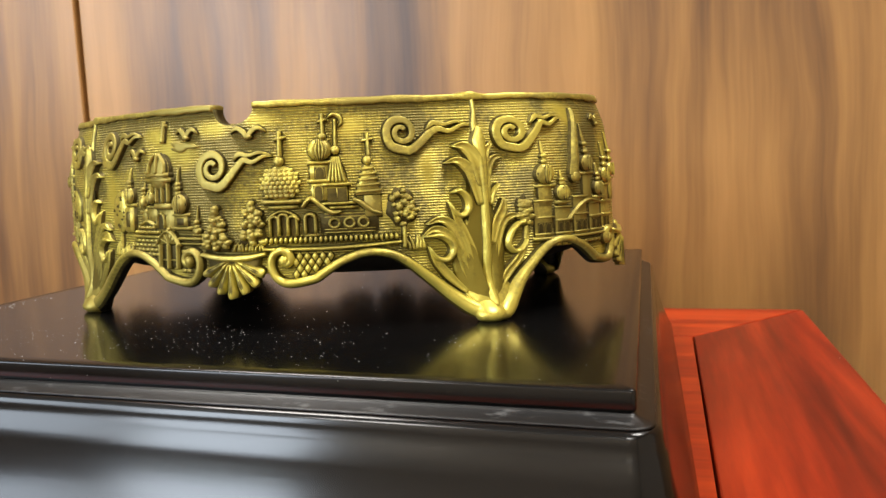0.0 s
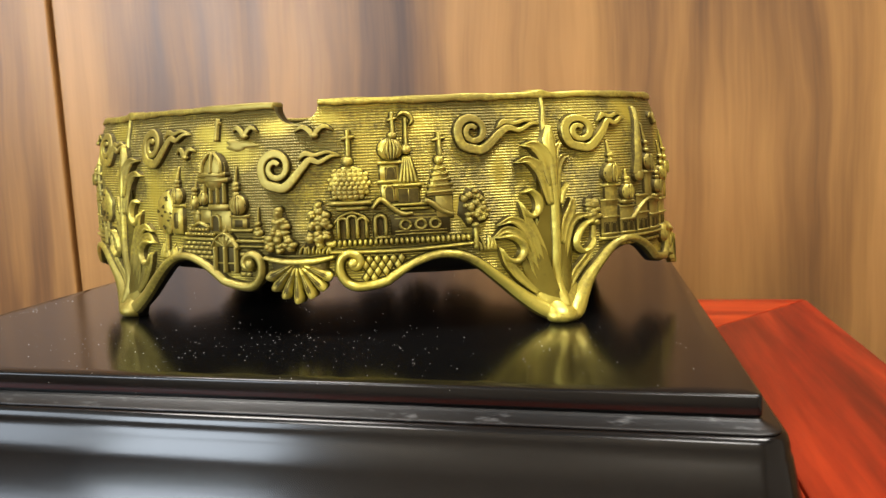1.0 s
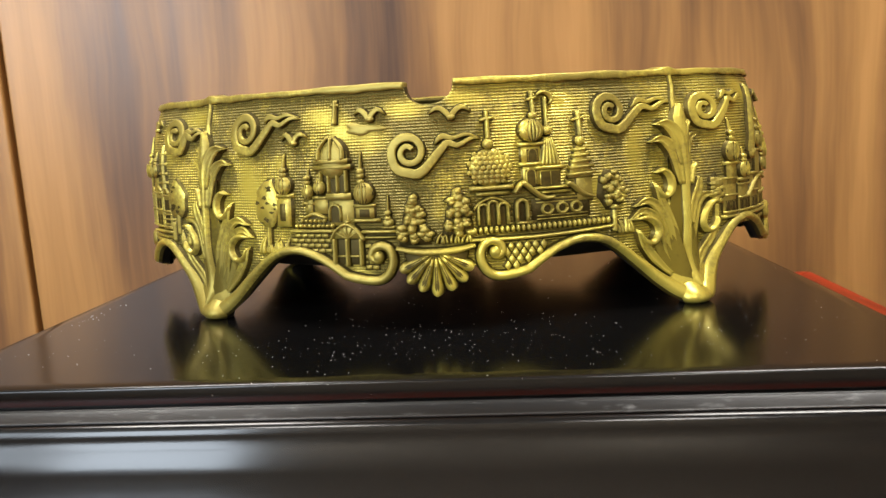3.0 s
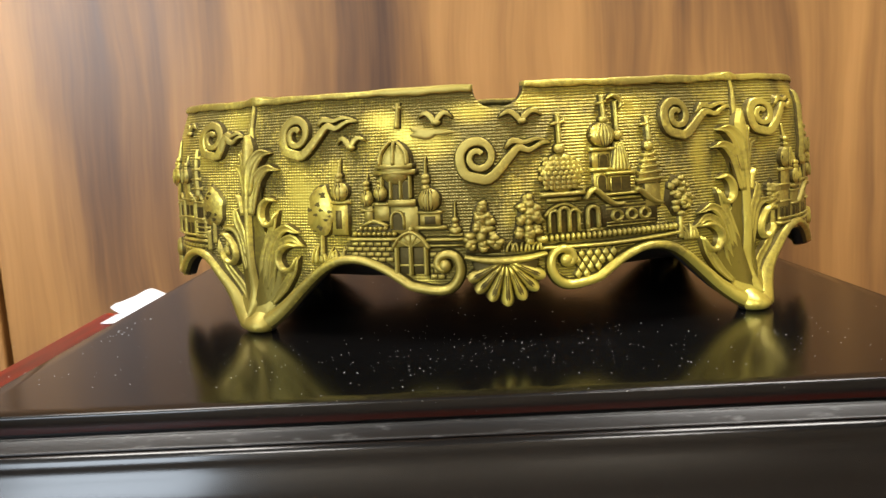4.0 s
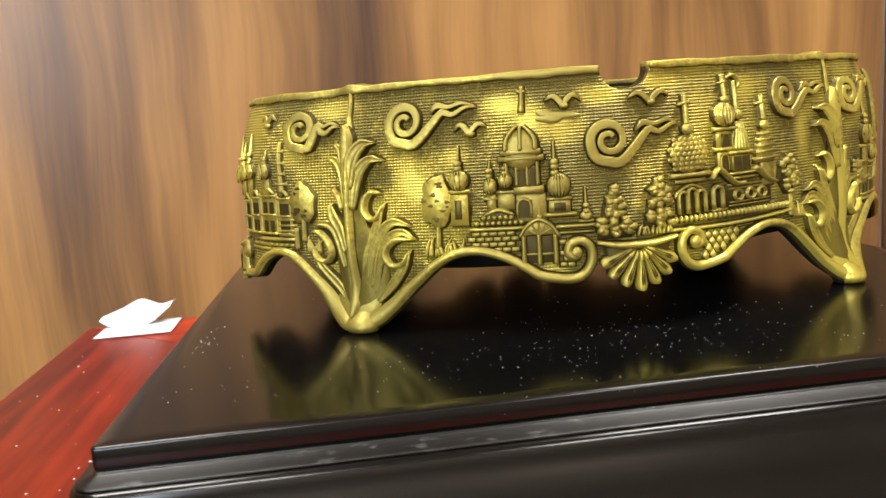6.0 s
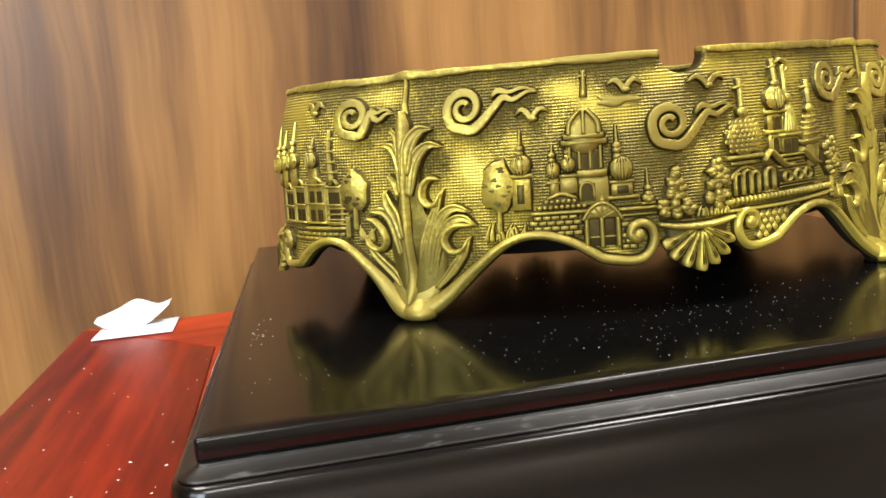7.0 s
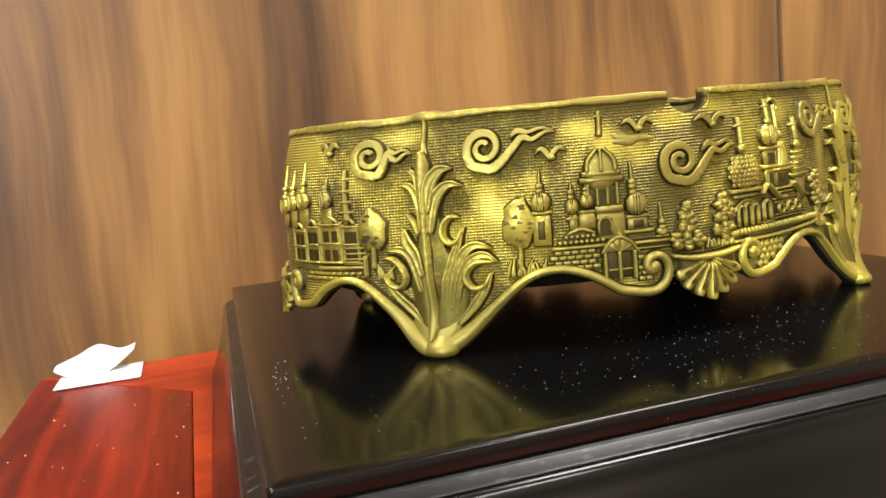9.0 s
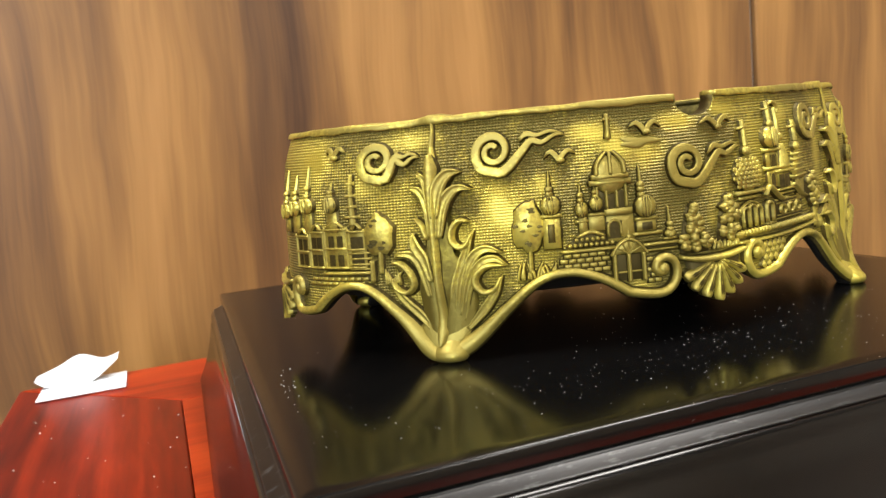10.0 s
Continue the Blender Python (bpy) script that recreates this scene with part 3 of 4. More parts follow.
CURLS_SHORT = (
    (((0.50, 3.60), (0.30, 3.40), (0.17, 3.05)), (0.02, 0.14, 0.10)),
    (((1.18, 2.50), (0.94, 2.50), (0.72, 2.25), (0.64, 1.95), (0.80, 1.75), (1.02, 1.82), (1.16, 2.08)), (0.03, 0.12, 0.14, 0.14, 0.12, 0.12, 0.04)),
)


def corner_leaf(i):
    r = Relief()

    def ridge(*rows):
        return [(corner_at(i, z) + d, z) for d, z in rows]

    for side in (-1, 1):
        long_face = (side < 0) == (i in (0, 2))
        (web, *lobes), curls = (LEAF_LONG, CURLS_LONG) if long_face else (LEAF_SHORT, CURLS_SHORT)

        def q(pts):
            return [(corner_at(i, z) + side * d, z) for d, z in pts]
        first = len(r.bm.faces)
        r.slab(q(web) if side < 0 else q(web)[::-1], 0.09, 0.16)
        for f in list(r.bm.faces)[first:]:
            f.material_index = 2
        basin = q(((0.0, 1.15), (0.34, 1.20), (0.66, 0.86), (0.50, 0.44), (0.0, 0.28)))
        r.slab(basin if side < 0 else basin[::-1], 0.13, 0.16)
        for line, wide, h in lobes:
            r.ribbon(q(line), wide, h, leafy=True)
        for line, wide in curls:
            r.ribbon(q(line), [w * 1.1 for w in wide], 0.24)
    # the fold along the corner, thin under the rim and broad at the foot
    r.ribbon(ridge((0, 5.98), (0.03, 5.6), (-0.01, 5.25), (0, 4.95)), [0.06, 0.08, 0.14, 0.24], 0.10)
    r.ribbon(ridge((0, 5.12), (0, 4.75), (0, 4.2), (0, 3.2), (0, 2.2), (0, 1.3), (0, 0.75), (0, 0.42)), [0.03, 0.36, 0.30, 0.20, 0.18, 0.22, 0.34, 0.10], 0.24)
    return r.done("acanthus_leaf", "raised curling brass leaf above the foot")


def toe(i_corner):
    """The hoof-like foot that rests on the stand: a wide lip that narrows upwards."""
    bm = bmesh.new()
    rings, c = [], corner_at(i_corner, 0.0)
    out = on_wall(c, 0.4, 0) * 100
    a = math.atan2(out.y, out.x)
    turn = Matrix.Rotation(a, 3, "Z")
    for z, half, fore in ((0.0, 0.32, 0.00), (0.04, 0.46, 0.14), (0.12, 0.54, 0.23), (0.22, 0.55, 0.27), (0.33, 0.50, 0.24), (0.44, 0.42, 0.15), (0.58, 0.32, 0.04), (0.80, 0.20, -0.08)):
        ring, back = [], -0.62
        out = on_wall(c, z, -0.10) * 100
        for i in range(24):
            q = 2 * math.pi * i / 24
            x = (fore + back) / 2 + (fore - back) / 2 * math.cos(q)
            p = turn @ Vector((x + 0.10, half * math.sin(q), 0))
            ring.append(bm.verts.new(Vector((out.x + p.x, out.y + p.y, z)) * 0.01))
        rings.append(ring)
    for lo, hi in zip(rings, rings[1:]):
        for i in range(24):
            # rear faces get the near-black tone: the foot's shaded back is painted
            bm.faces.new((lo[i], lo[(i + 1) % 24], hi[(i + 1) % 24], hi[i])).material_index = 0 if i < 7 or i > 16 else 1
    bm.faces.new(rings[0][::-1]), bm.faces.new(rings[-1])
    return part("foot", bm, [POLISH, UNDER_SHADE], ashtray, "worn rounded brass foot")


def border(n, scale):
    """One half-round moulding along the lower edge of half a face, ending in a scroll beside the shell."""
    mid, (left, right) = MIDS[n], FACES[n]
    for side in (-1, 1):
        half = right - mid if side > 0 else mid - left
        run = np.linspace(0.995, 0.27, 27)
        pts = [(mid + side * half * f, edge_z(mid + side * half * f * 0.9999) + 0.10) for f in run]
        c, z = mid + side * 1.36 * scale, 1.84
        curl = [(1.52, 1.24), (1.20, 1.36), (1.04, 1.66), (1.08, 1.96), (1.28, 2.10), (1.50, 2.03), (1.56, 1.84), (1.44, 1.74), (1.34, 1.80)]
        pts = pts[:-2] + [(mid + side * scale * d, z) for d, z in curl]
        w = [0.30, 0.44, 0.36, 0.28, 0.24, 0.22, 0.22, 0.22, 0.22, 0.24, 0.24, 0.22, 0.22, 0.20]
        r = Relief()
        r.ribbon(pts, w, 0.22)
        r.blob(c + side * 0.02, z, 0.14 * scale, 0.15, 0.24)
        r.done("edge_scroll", "half-round brass border ending in a scroll")


def shell(mid, scale):
    r = Relief()
    r.ribbon([(mid - 0.92 * scale, 2.03), (mid - 0.5 * scale, 1.94), (mid, 1.91), (mid + 0.5 * scale, 1.94), (mid + 0.92 * scale, 2.03)], [0.10, 0.17, 0.19, 0.17, 0.10], 0.26)
    r.slab([(mid - 0.75 * scale, 1.9), (mid - 0.6 * scale, 1.35), (mid, 1.05), (mid + 0.6 * scale, 1.35), (mid + 0.75 * scale, 1.9)], 0.16, recess=True)
    for a, length in ((-62, 0.96), (-42, 1.0), (-21, 1.02), (0, 1.08), (21, 1.02), (42, 1.0), (62, 0.96)):
        ca, sa = math.sin(radians(a)), math.cos(radians(a))

        def at(q):
            return (mid + scale * ca * q, 1.93 - sa * q * 0.98)
        r.ribbon([at(0.14), at(0.45), at(length - 0.16), at(length - 0.03), at(length)], [0.06, 0.17, 0.31, 0.24, 0.10], 0.30 - abs(a) * 0.001)
        # the groove is a thin dark line laid on the lobe, its shade painted
        groove = len(r.bm.faces)
        r.ribbon([at(0.35), at(0.6), at(length - 0.24), at(length - 0.14)], [0.01, 0.02, 0.06, 0.01], 0.012, base=0.293 - abs(a) * 0.001)
        for f in list(r.bm.faces)[groove:]:
            f.material_index = 1
    return r.done("shell_ornament", "fluted brass shell with seven lobes")


for i in range(4):
    corner_leaf(i)
    toe(i)
for n, scale in ((0, 1.0), (1, 0.75), (2, 1.0), (3, 0.75)):
    border(n, scale)
    shell(MIDS[n], scale)


# ---- sky: clouds and birds
def cloud(cs, cz, size, tail_s, tail_z):
    r = Relief()
    pts, wide, turns = [], [], 1.72
    for i in range(19):
        u = i / 18
        a = radians(-60) - 2 * math.pi * turns * u
        q = size * (0.95 - 0.74 * u**0.85) * (1 + 0.05 * max(0.0, 1 - 2.5 * u) * math.cos(6 * a + 0.6))
        pts.append((cs + q * math.cos(a), cz + q * math.sin(a)))
        wide.append(size * (0.37 - 0.14 * u) * (1.22 if u < 0.35 else 1.0))
    run = tail_s - cs
    tail = [(tail_s, tail_z), (cs + run * 0.86, tail_z + 0.02), (cs + run * 0.68, tail_z - 0.13), (cs + run * 0.54, tail_z - 0.06), (cs + run * 0.42, cz - 0.02)]
    r.ribbon(tail + pts, [0.02, size * 0.16, size * 0.22, size * 0.30, size * 0.36] + wide, 0.14, flat=True)
    r.ribbon([(tail_s - 0.02, tail_z + 0.03), (cs + run * 0.80, tail_z + 0.12), (cs + run * 0.62, tail_z + 0.05), (cs + run * 0.46, tail_z + 0.10), (cs + run * 0.36, tail_z - 0.08)], [0.02, size * 0.16, size * 0.18, size * 0.28, size * 0.06], 0.13, flat=True)
    return r.done("cloud", "raised spiral brass cloud with a trailing tail")


def bird(cs, cz, span, lean=0.0):
    r = Relief()
    for side in (-1, 1):
        r.ribbon([(cs + side * span * 0.5, cz + 0.02 + lean * side), (cs + side * span * 0.28, cz + 0.15), (cs + side * span * 0.08, cz + 0.02), (cs, cz - 0.14)], [0.02, 0.12, 0.14, 0.10], 0.12, flat=True)
    r.blob(cs + 0.03, cz - 0.08, 0.11, 0.07, 0.15)
    return r.done("bird", "small raised brass bird")


for row in ((-5.17, 5.02, 0.56, -3.42, 5.26), (-0.43, 4.30, 0.56, 1.30, 4.54), (4.70, 5.02, 0.52, 6.58, 5.14), (-8.02, 5.05, 0.52, -7.02, 5.04), (7.63, 4.95, 0.50, 9.20, 5.24)):
    cloud(*row)
for row in ((-3.58, 4.74, 0.80, 0.03), (-1.42, 5.22, 0.85, -0.02), (0.60, 5.16, 1.05), (-9.25, 5.30, 0.62), (10.72, 5.2, 0.5)):
    bird(*row)


# ---- buildings
def cross(r, s, z0, z1, arm=0.17, w=0.10):
    r.ribbon([(s, z0), (s, z1)], [w * 1.1, w], 0.15)
    zc = z0 + (z1 - z0) * 0.72
    r.ribbon([(s - arm, zc - 0.03), (s, zc), (s + arm, zc + 0.03)], [0.05, w, 0.05], 0.15)


def onion(r, s, z, rs, rz, ribs=5, h=0.2):
    r.blob(s, z, rs, rz, h)
    for i in range(ribs):
        o = (i - (ribs - 1) / 2) / ribs * 2 * rs
        bow = rz * math.sqrt(max(0.05, 1 - (o / rs) ** 2))
        r.ribbon([(s + o * 0.5, z - bow * 0.9), (s + o, z), (s + o * 0.4, z + bow * 0.9)], [0.03, rs * 0.24, 0.03], 0.085, base=h * math.sqrt(max(0.1, 1 - (o / rs) ** 2)) * 0.90)


def spire(r, s, z0, z1, w=0.09, balls=(0.0, 0.3)):
    r.ribbon([(s, z0), (s, (z0 + z1) / 2), (s, z1)], [w, w * 0.75, w * 0.35], 0.12)
    for q in balls:
        r.blob(s, z0 + (z1 - z0) * q, w * 0.95, w * 0.8, 0.16, 10)


def arch(r, s, z0, z1, w, t=0.08, h=0.12, wall=0.07):
    top = z1 - w / 2
    r.rect(s - w / 2, s + w / 2, z0, z1 - w * 0.2, 0.012, True, wall)
    r.ribbon([(s - w / 2, z0), (s - w / 2, top), (s - w * 0.33, top + w * 0.38), (s, z1), (s + w * 0.33, top + w * 0.38), (s + w / 2, top), (s + w / 2, z0)], t, h)


def bricks(owner, s0, s1, z0, rows, pitch=0.125, length=0.20):
    for i in range(rows):
        s = s0 + (0.5 * length if i % 2 else 0)
        while s + length * 0.8 < s1:
            Relief().rect(s, s + length * 0.86, z0 + i * pitch, z0 + (i + 0.74) * pitch, 0.075).done("brick", "", owner)
            s += length


def grass(r, s0, s1, z0, height, n, lean=0.1, rnd=random.Random(5)):
    for i in range(n):
        s = s0 + (s1 - s0) * (i + rnd.random() * 0.5) / n
        t = rnd.uniform(-lean, lean)
        r.ribbon([(s, z0), (s + t * 0.4, z0 + height * 0.5), (s + t * 1.6, z0 + height * rnd.uniform(0.75, 1.1))], [0.07, 0.07, 0.02], 0.12, n=5)


def fir(s, z0, z1, half, seed):
    rnd = random.Random(seed)
    r = Relief()
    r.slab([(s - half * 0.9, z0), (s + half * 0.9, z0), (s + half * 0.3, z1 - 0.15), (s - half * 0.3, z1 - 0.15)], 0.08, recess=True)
    for i in range(17):
        u = i / 16
        z = z0 + 0.06 + (z1 - z0 - 0.16) * u
        reach = half * (1.0 - 0.82 * u)
        for side in ((-1, 0, 1) if reach > 0.16 else (0,)):
            if rnd.random() < 0.42 and side:
                continue
            x = s + side * reach * rnd.uniform(0.5, 0.95) + rnd.uniform(-0.04, 0.04)
            r.blob(x, z + rnd.uniform(-0.03, 0.03), rnd.uniform(0.09, 0.15), rnd.uniform(0.075, 0.115), rnd.uniform(0.14, 0.24), 10, 0.14, rnd.random() * 6)
    return r.done("fir_tree", "raised brass fir tree of small clumps")


def round_tree(s, z, rs, rz, foot_z, seed, painted_holes=True):
    rnd = random.Random(seed)
    r = Relief()
    r.ribbon([(s, foot_z), (s + 0.02, z - rz * 0.8)], [0.12, 0.09], 0.12)
    n, edge = 22, []
    for i in range(n):
        q = 2 * math.pi * i / n
        w = 1 + 0.07 * math.sin(5 * q + seed) + 0.06 * math.sin(9 * q + 2 * seed)
        w *= 1.0 if painted_holes else 0.82
        edge.append((s + rs * w * math.cos(q) * (1 - 0.14 * math.sin(q)), z + rz * w * math.sin(q)))
    r.slab(edge, 0.13 if painted_holes else 0.08, 0.05, recess=not painted_holes)
    first = len(r.bm.faces)
    for i in range(11 if painted_holes else 34):
        q, d = rnd.uniform(0, 6.28), math.sqrt(rnd.random()) * 0.78
        x, y = s + rs * d * math.cos(q) * (1 - 0.14 * math.sin(q)), z + rz * d * math.sin(q)
        # holes are flat dark spots on the crown: their depth shade is colour only
        if painted_holes:
            r.blob(x, y, rnd.uniform(0.04, 0.10), rnd.uniform(0.025, 0.055), 0.006, 12, 0.2, rnd.random() * 6, base=0.128, skirt=0.0)
        else:
            r.blob(x, y, rnd.uniform(0.07, 0.11), rnd.uniform(0.06, 0.10), rnd.uniform(0.14, 0.2), 9, 0.15, rnd.random() * 6)
    if painted_holes:
        for f in list(r.bm.faces)[first:]:
            f.material_index = 1
    return r.done("round_tree", "raised brass round-headed tree")


fir(-0.40, 2.12, 3.36, 0.42, 3)
fir(0.66, 2.30, 3.46, 0.42, 8)
round_tree(-4.42, 3.16, 0.38, 0.61, 2.05, 2)
round_tree(4.58, 3.10, 0.42, 0.58, 2.05, 4, False)
round_tree(-8.04, 3.24, 0.36, 0.52, 2.25, 6)
round_tree(7.82, 2.80, 0.22, 0.48, 2.0, 7, False)

r = Relief()   # slim minaret
r.rect(-4.07, -3.66, 2.58, 3.30, 0.14)
r.rect(-3.94, -3.79, 2.75, 3.15, 0.05, True, 0.12)
r.bar(-4.10, -3.62, 3.36, 0.10)
onion(r, -3.86, 3.62, 0.24, 0.24, 4)
spire(r, -3.88, 3.86, 4.42, 0.10, (0.05, 0.25))
r.done("tower", "slim brass minaret with an onion dome")

r = Relief()   # small dome
onion(r, -3.13, 3.45, 0.16, 0.20, 3)
spire(r, -3.15, 3.64, 4.02, 0.09, (0.1, 0.4))
r.bar(-3.3, -2.98, 3.16, 0.09)
r.rect(-3.22, -3.02, 2.88, 3.26, 0.10)
r.done("small_dome", "small brass dome with a spire")
r = Relief()
onion(r, -2.78, 3.56, 0.17, 0.18, 3)
spire(r, -2.80, 3.74, 4.08, 0.08, (0.0, 0.3))
r.bar(-3.0, -2.55, 3.30, 0.09)
r.rect(-2.98, -2.60, 2.9, 3.26, 0.08)
r.done("small_dome", "small brass dome with a spire")

r = Relief()   # great domed hall
r.blob(-2.40, 4.24, 0.42, 0.50, 0.20, 22)
for o in (-0.33, 0.0, 0.33):
    r.ribbon([(-2.40 + o, 4.22), (-2.40 + o * 0.90, 4.5), (-2.40 + o * 0.25, 4.76)], [0.11, 0.11, 0.06], 0.13, base=0.13)
for z, w in ((4.32, 0.33), (4.42, 0.31), (4.52, 0.27), (4.62, 0.20)):
    r.bar(-2.40 - w, -2.40 + w, z, 0.045, 0.24)
r.rect(-2.92, -1.90, 3.98, 4.10, 0.20).rect(-2.86, -1.96, 4.12, 4.24, 0.24)
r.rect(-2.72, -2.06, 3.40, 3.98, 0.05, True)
for o in (-2.74, -2.52, -2.28, -2.05):
    r.ribbon([(o, 3.42), (o, 3.96)], 0.09, 0.16)
arch(r, -2.40, 3.42, 3.86, 0.18, 0.05, 0.13)
arch(r, -2.16, 3.42, 3.84, 0.16, 0.05, 0.13)
r.rect(-2.60, -1.92, 3.24, 3.40, 0.16)
r.rect(-2.56, -1.90, 2.60, 3.24, 0.07)
arch(r, -2.38, 2.72, 3.12, 0.30, 0.08, 0.14)
r.ribbon([(-2.38, 5.05), (-2.36, 5.35), (-2.36, 5.64)], [0.16, 0.11, 0.13], 0.13)
r.bar(-2.46, -2.28, 5.52, 0.08)
r.done("domed_hall", "brass hall with a great ribbed dome")

r = Relief()   # tower beside the hall
onion(r, -1.60, 3.38, 0.27, 0.28, 5, 0.22)
spire(r, -1.68, 3.66, 4.38, 0.11, (0.0, 0.2, 0.34))
r.bar(-1.88, -1.32, 3.08, 0.09).bar(-1.95, -1.22, 2.72, 0.10)
r.rect(-1.84, -1.36, 2.78, 3.04, 0.11)
r.rect(-1.70, -1.48, 2.82, 2.98, 0.05, True, 0.09)
r.bar(-1.70, -0.82, 2.44, 0.09).bar(-1.72, -0.85, 2.30, 0.06)
spire(r, -1.02, 2.62, 3.32, 0.09, (0.0, 0.2, 0.38))
r.blob(-1.02, 2.66, 0.15, 0.10, 0.15).bar(-1.18, -0.86, 2.54, 0.07)
r.done("tower", "brass tower with an onion dome beside the hall")

r = Relief()   # tiled roof on a brick wall
r.slab([(-3.58, 2.52), (-2.40, 2.52), (-2.72, 2.88), (-3.18, 2.88)], 0.07, recess=True)
r.ribbon([(-3.30, 2.78), (-2.96, 2.90), (-2.62, 2.78)], [0.06, 0.12, 0.06], 0.16)
r.bar(-3.66, -2.40, 2.47, 0.10, 0.16)
roof = r.done("tiled_roof", "brass roof of round tiles over a brick wall")
for n, s0, z in ((9, -3.46, 2.60), (6, -3.30, 2.73)):
    for i in range(n):
        Relief().blob(s0 + i * 0.125, z, 0.056, 0.054, 0.17, 9).done("tile", "", roof)
bricks(roof, -3.72, -2.48, 1.93, 4)

r = Relief()   # arched gate
r.slab([(-2.46, 2.28), (-1.70, 2.28), (-1.76, 2.46), (-1.92, 2.58), (-2.08, 2.62), (-2.24, 2.58), (-2.40, 2.46)], 0.12)
for a in (150, 120, 90, 60, 30):
    r.ribbon([(-2.08, 2.28), (-2.08 + 0.37 * math.cos(radians(a)), 2.28 + 0.35 * math.sin(radians(a)))], [0.05, 0.07], 0.20)
r.ribbon([(-2.50, 2.26), (-2.34, 2.50), (-2.08, 2.64), (-1.82, 2.50), (-1.64, 2.24)], 0.09, 0.20)
r.rect(-2.40, -1.76, 1.66, 2.26, 0.04, True)
for o in (-2.43, -2.09, -1.73):
    r.ribbon([(o, 1.60), (o, 2.28)], 0.11, 0.17)
r.bar(-2.40, -1.75, 1.84, 0.06, 0.10)
spire(r, -2.06, 2.66, 2.96, 0.08, (0.1,))
bricks(r.done("arched_gate", "brass gate with a fan-shaped arch"), -1.64, -1.22, 1.52, 5, 0.13, 0.17)

r = Relief()   # scaled dome
r.blob(1.47, 3.84, 0.50, 0.46, 0.16, 24)
for j in range(7):
    z = 3.52 + j * 0.108
    half = 0.46 * math.sqrt(max(0.05, 1 - ((z - 3.84) / 0.46) ** 2))
    n = max(2, int(half * 2 / 0.125))
    for i in range(n + 1):
        o = -half + 2 * half * i / n + (0.03 if j % 2 else -0.03)
        b = 0.15 * math.sqrt(max(0.08, 1 - (o / 0.52) ** 2 - ((z - 3.84) / 0.5) ** 2))
        r.blob(1.47 + o, z, 0.070, 0.066, 0.05, 8, base=b, skirt=0.008)
r.bar(0.96, 2.0, 3.36, 0.12, 0.18).bar(1.12, 1.92, 3.22, 0.10, 0.08)
r.blob(1.46, 4.40, 0.14, 0.13, 0.20)
cross(r, 1.48, 4.50, 5.18, 0.18, 0.12)
for o in (1.26, 1.50, 1.74):
    arch(r, o, 2.48, 2.98 + (0.06 if o == 1.50 else 0), 0.22, 0.08, 0.14, 0.0)
r.ribbon([(1.05, 2.86), (1.20, 3.02), (1.50, 3.12), (1.78, 3.02), (1.92, 2.86)], 0.07, 0.12)
r.done("scaled_dome", "brass dome of round scales with a cross")

r = Relief()   # ribbed dome tower
onion(r, 2.54, 4.66, 0.33, 0.29, 7, 0.22)
cross(r, 2.64, 4.96, 5.58, 0.13, 0.10)
r.blob(2.62, 5.00, 0.12, 0.09, 0.17)
r.bar(2.20, 2.84, 4.33, 0.10, 0.18).bar(2.18, 2.74, 3.86, 0.10, 0.18)
r.rect(2.26, 2.74, 3.90, 4.28, 0.10)
arch(r, 2.52, 3.94, 4.22, 0.22, 0.06, 0.15, 0.10)
r.rect(2.28, 2.70, 3.36, 3.80, 0.09)
arch(r, 2.46, 3.38, 3.74, 0.22, 0.06, 0.15, 0.09)
r.done("tower", "brass tower with a ribbed dome and cross")

r = Relief()   # pointed tower with a crescent staff
r.slab([(2.62, 3.80), (3.24, 3.80), (3.02, 4.48), (2.84, 4.48)], 0.13)
for o in (-0.20, -0.10, 0.0, 0.10, 0.20):
    r.ribbon([(2.93 + o, 3.82), (2.93 + o * 0.4, 4.46)], [0.09, 0.05], 0.10, base=0.10)
r.bar(2.56, 3.30, 3.76, 0.11, 0.22)
r.rect(2.68, 3.20, 3.34, 3.70, 0.12)
for o in (2.80, 3.06):
    arch(r, o, 3.36, 3.66, 0.18, 0.05, 0.17, 0.12)
r.blob(2.94, 4.64, 0.13, 0.12, 0.20)
r.ribbon([(2.95, 4.72), (2.98, 5.42)], [0.10, 0.08], 0.14)
r.ribbon([(2.78, 5.46), (2.92, 5.56), (3.10, 5.50), (3.16, 5.34), (3.06, 5.24)], [0.03, 0.10, 0.13, 0.10, 0.03], 0.14)
r.done("tower", "pointed brass tower with a crescent staff")

r = Relief()   # long house with gables and round windows
r.ribbon([(2.02, 3.20), (2.24, 3.42), (2.52, 3.20), (2.76, 3.04), (3.02, 3.06)], [0.10, 0.14, 0.13, 0.13, 0.06], 0.20)
r.ribbon([(3.34, 3.36), (3.52, 3.26), (3.76, 3.06), (4.06, 2.96)], [0.12, 0.15, 0.13, 0.06], 0.20)
r.bar(2.50, 3.38, 3.27, 0.08, 0.16).bar(2.72, 3.46, 3.16, 0.07, 0.12)
r.rect(2.50, 3.92, 2.52, 3.00, 0.05, True)
for z in (2.52, 2.60, 2.92, 3.0):
    r.bar(2.56, 3.86, z, 0.05, 0.09)
for o in (2.82, 3.20, 3.56):
    r.ribbon([(o + 0.13 * math.cos(radians(a)), 2.76 + 0.12 * math.sin(radians(a))) for a in range(0, 361, 40)], 0.075, 0.14)
arch(r, 2.20, 2.50, 3.02, 0.26, 0.10, 0.15, 0.0)
r.bar(2.05, 2.42, 2.47, 0.08, 0.12)
r.done("long_house", "long brass house with gables and round windows")

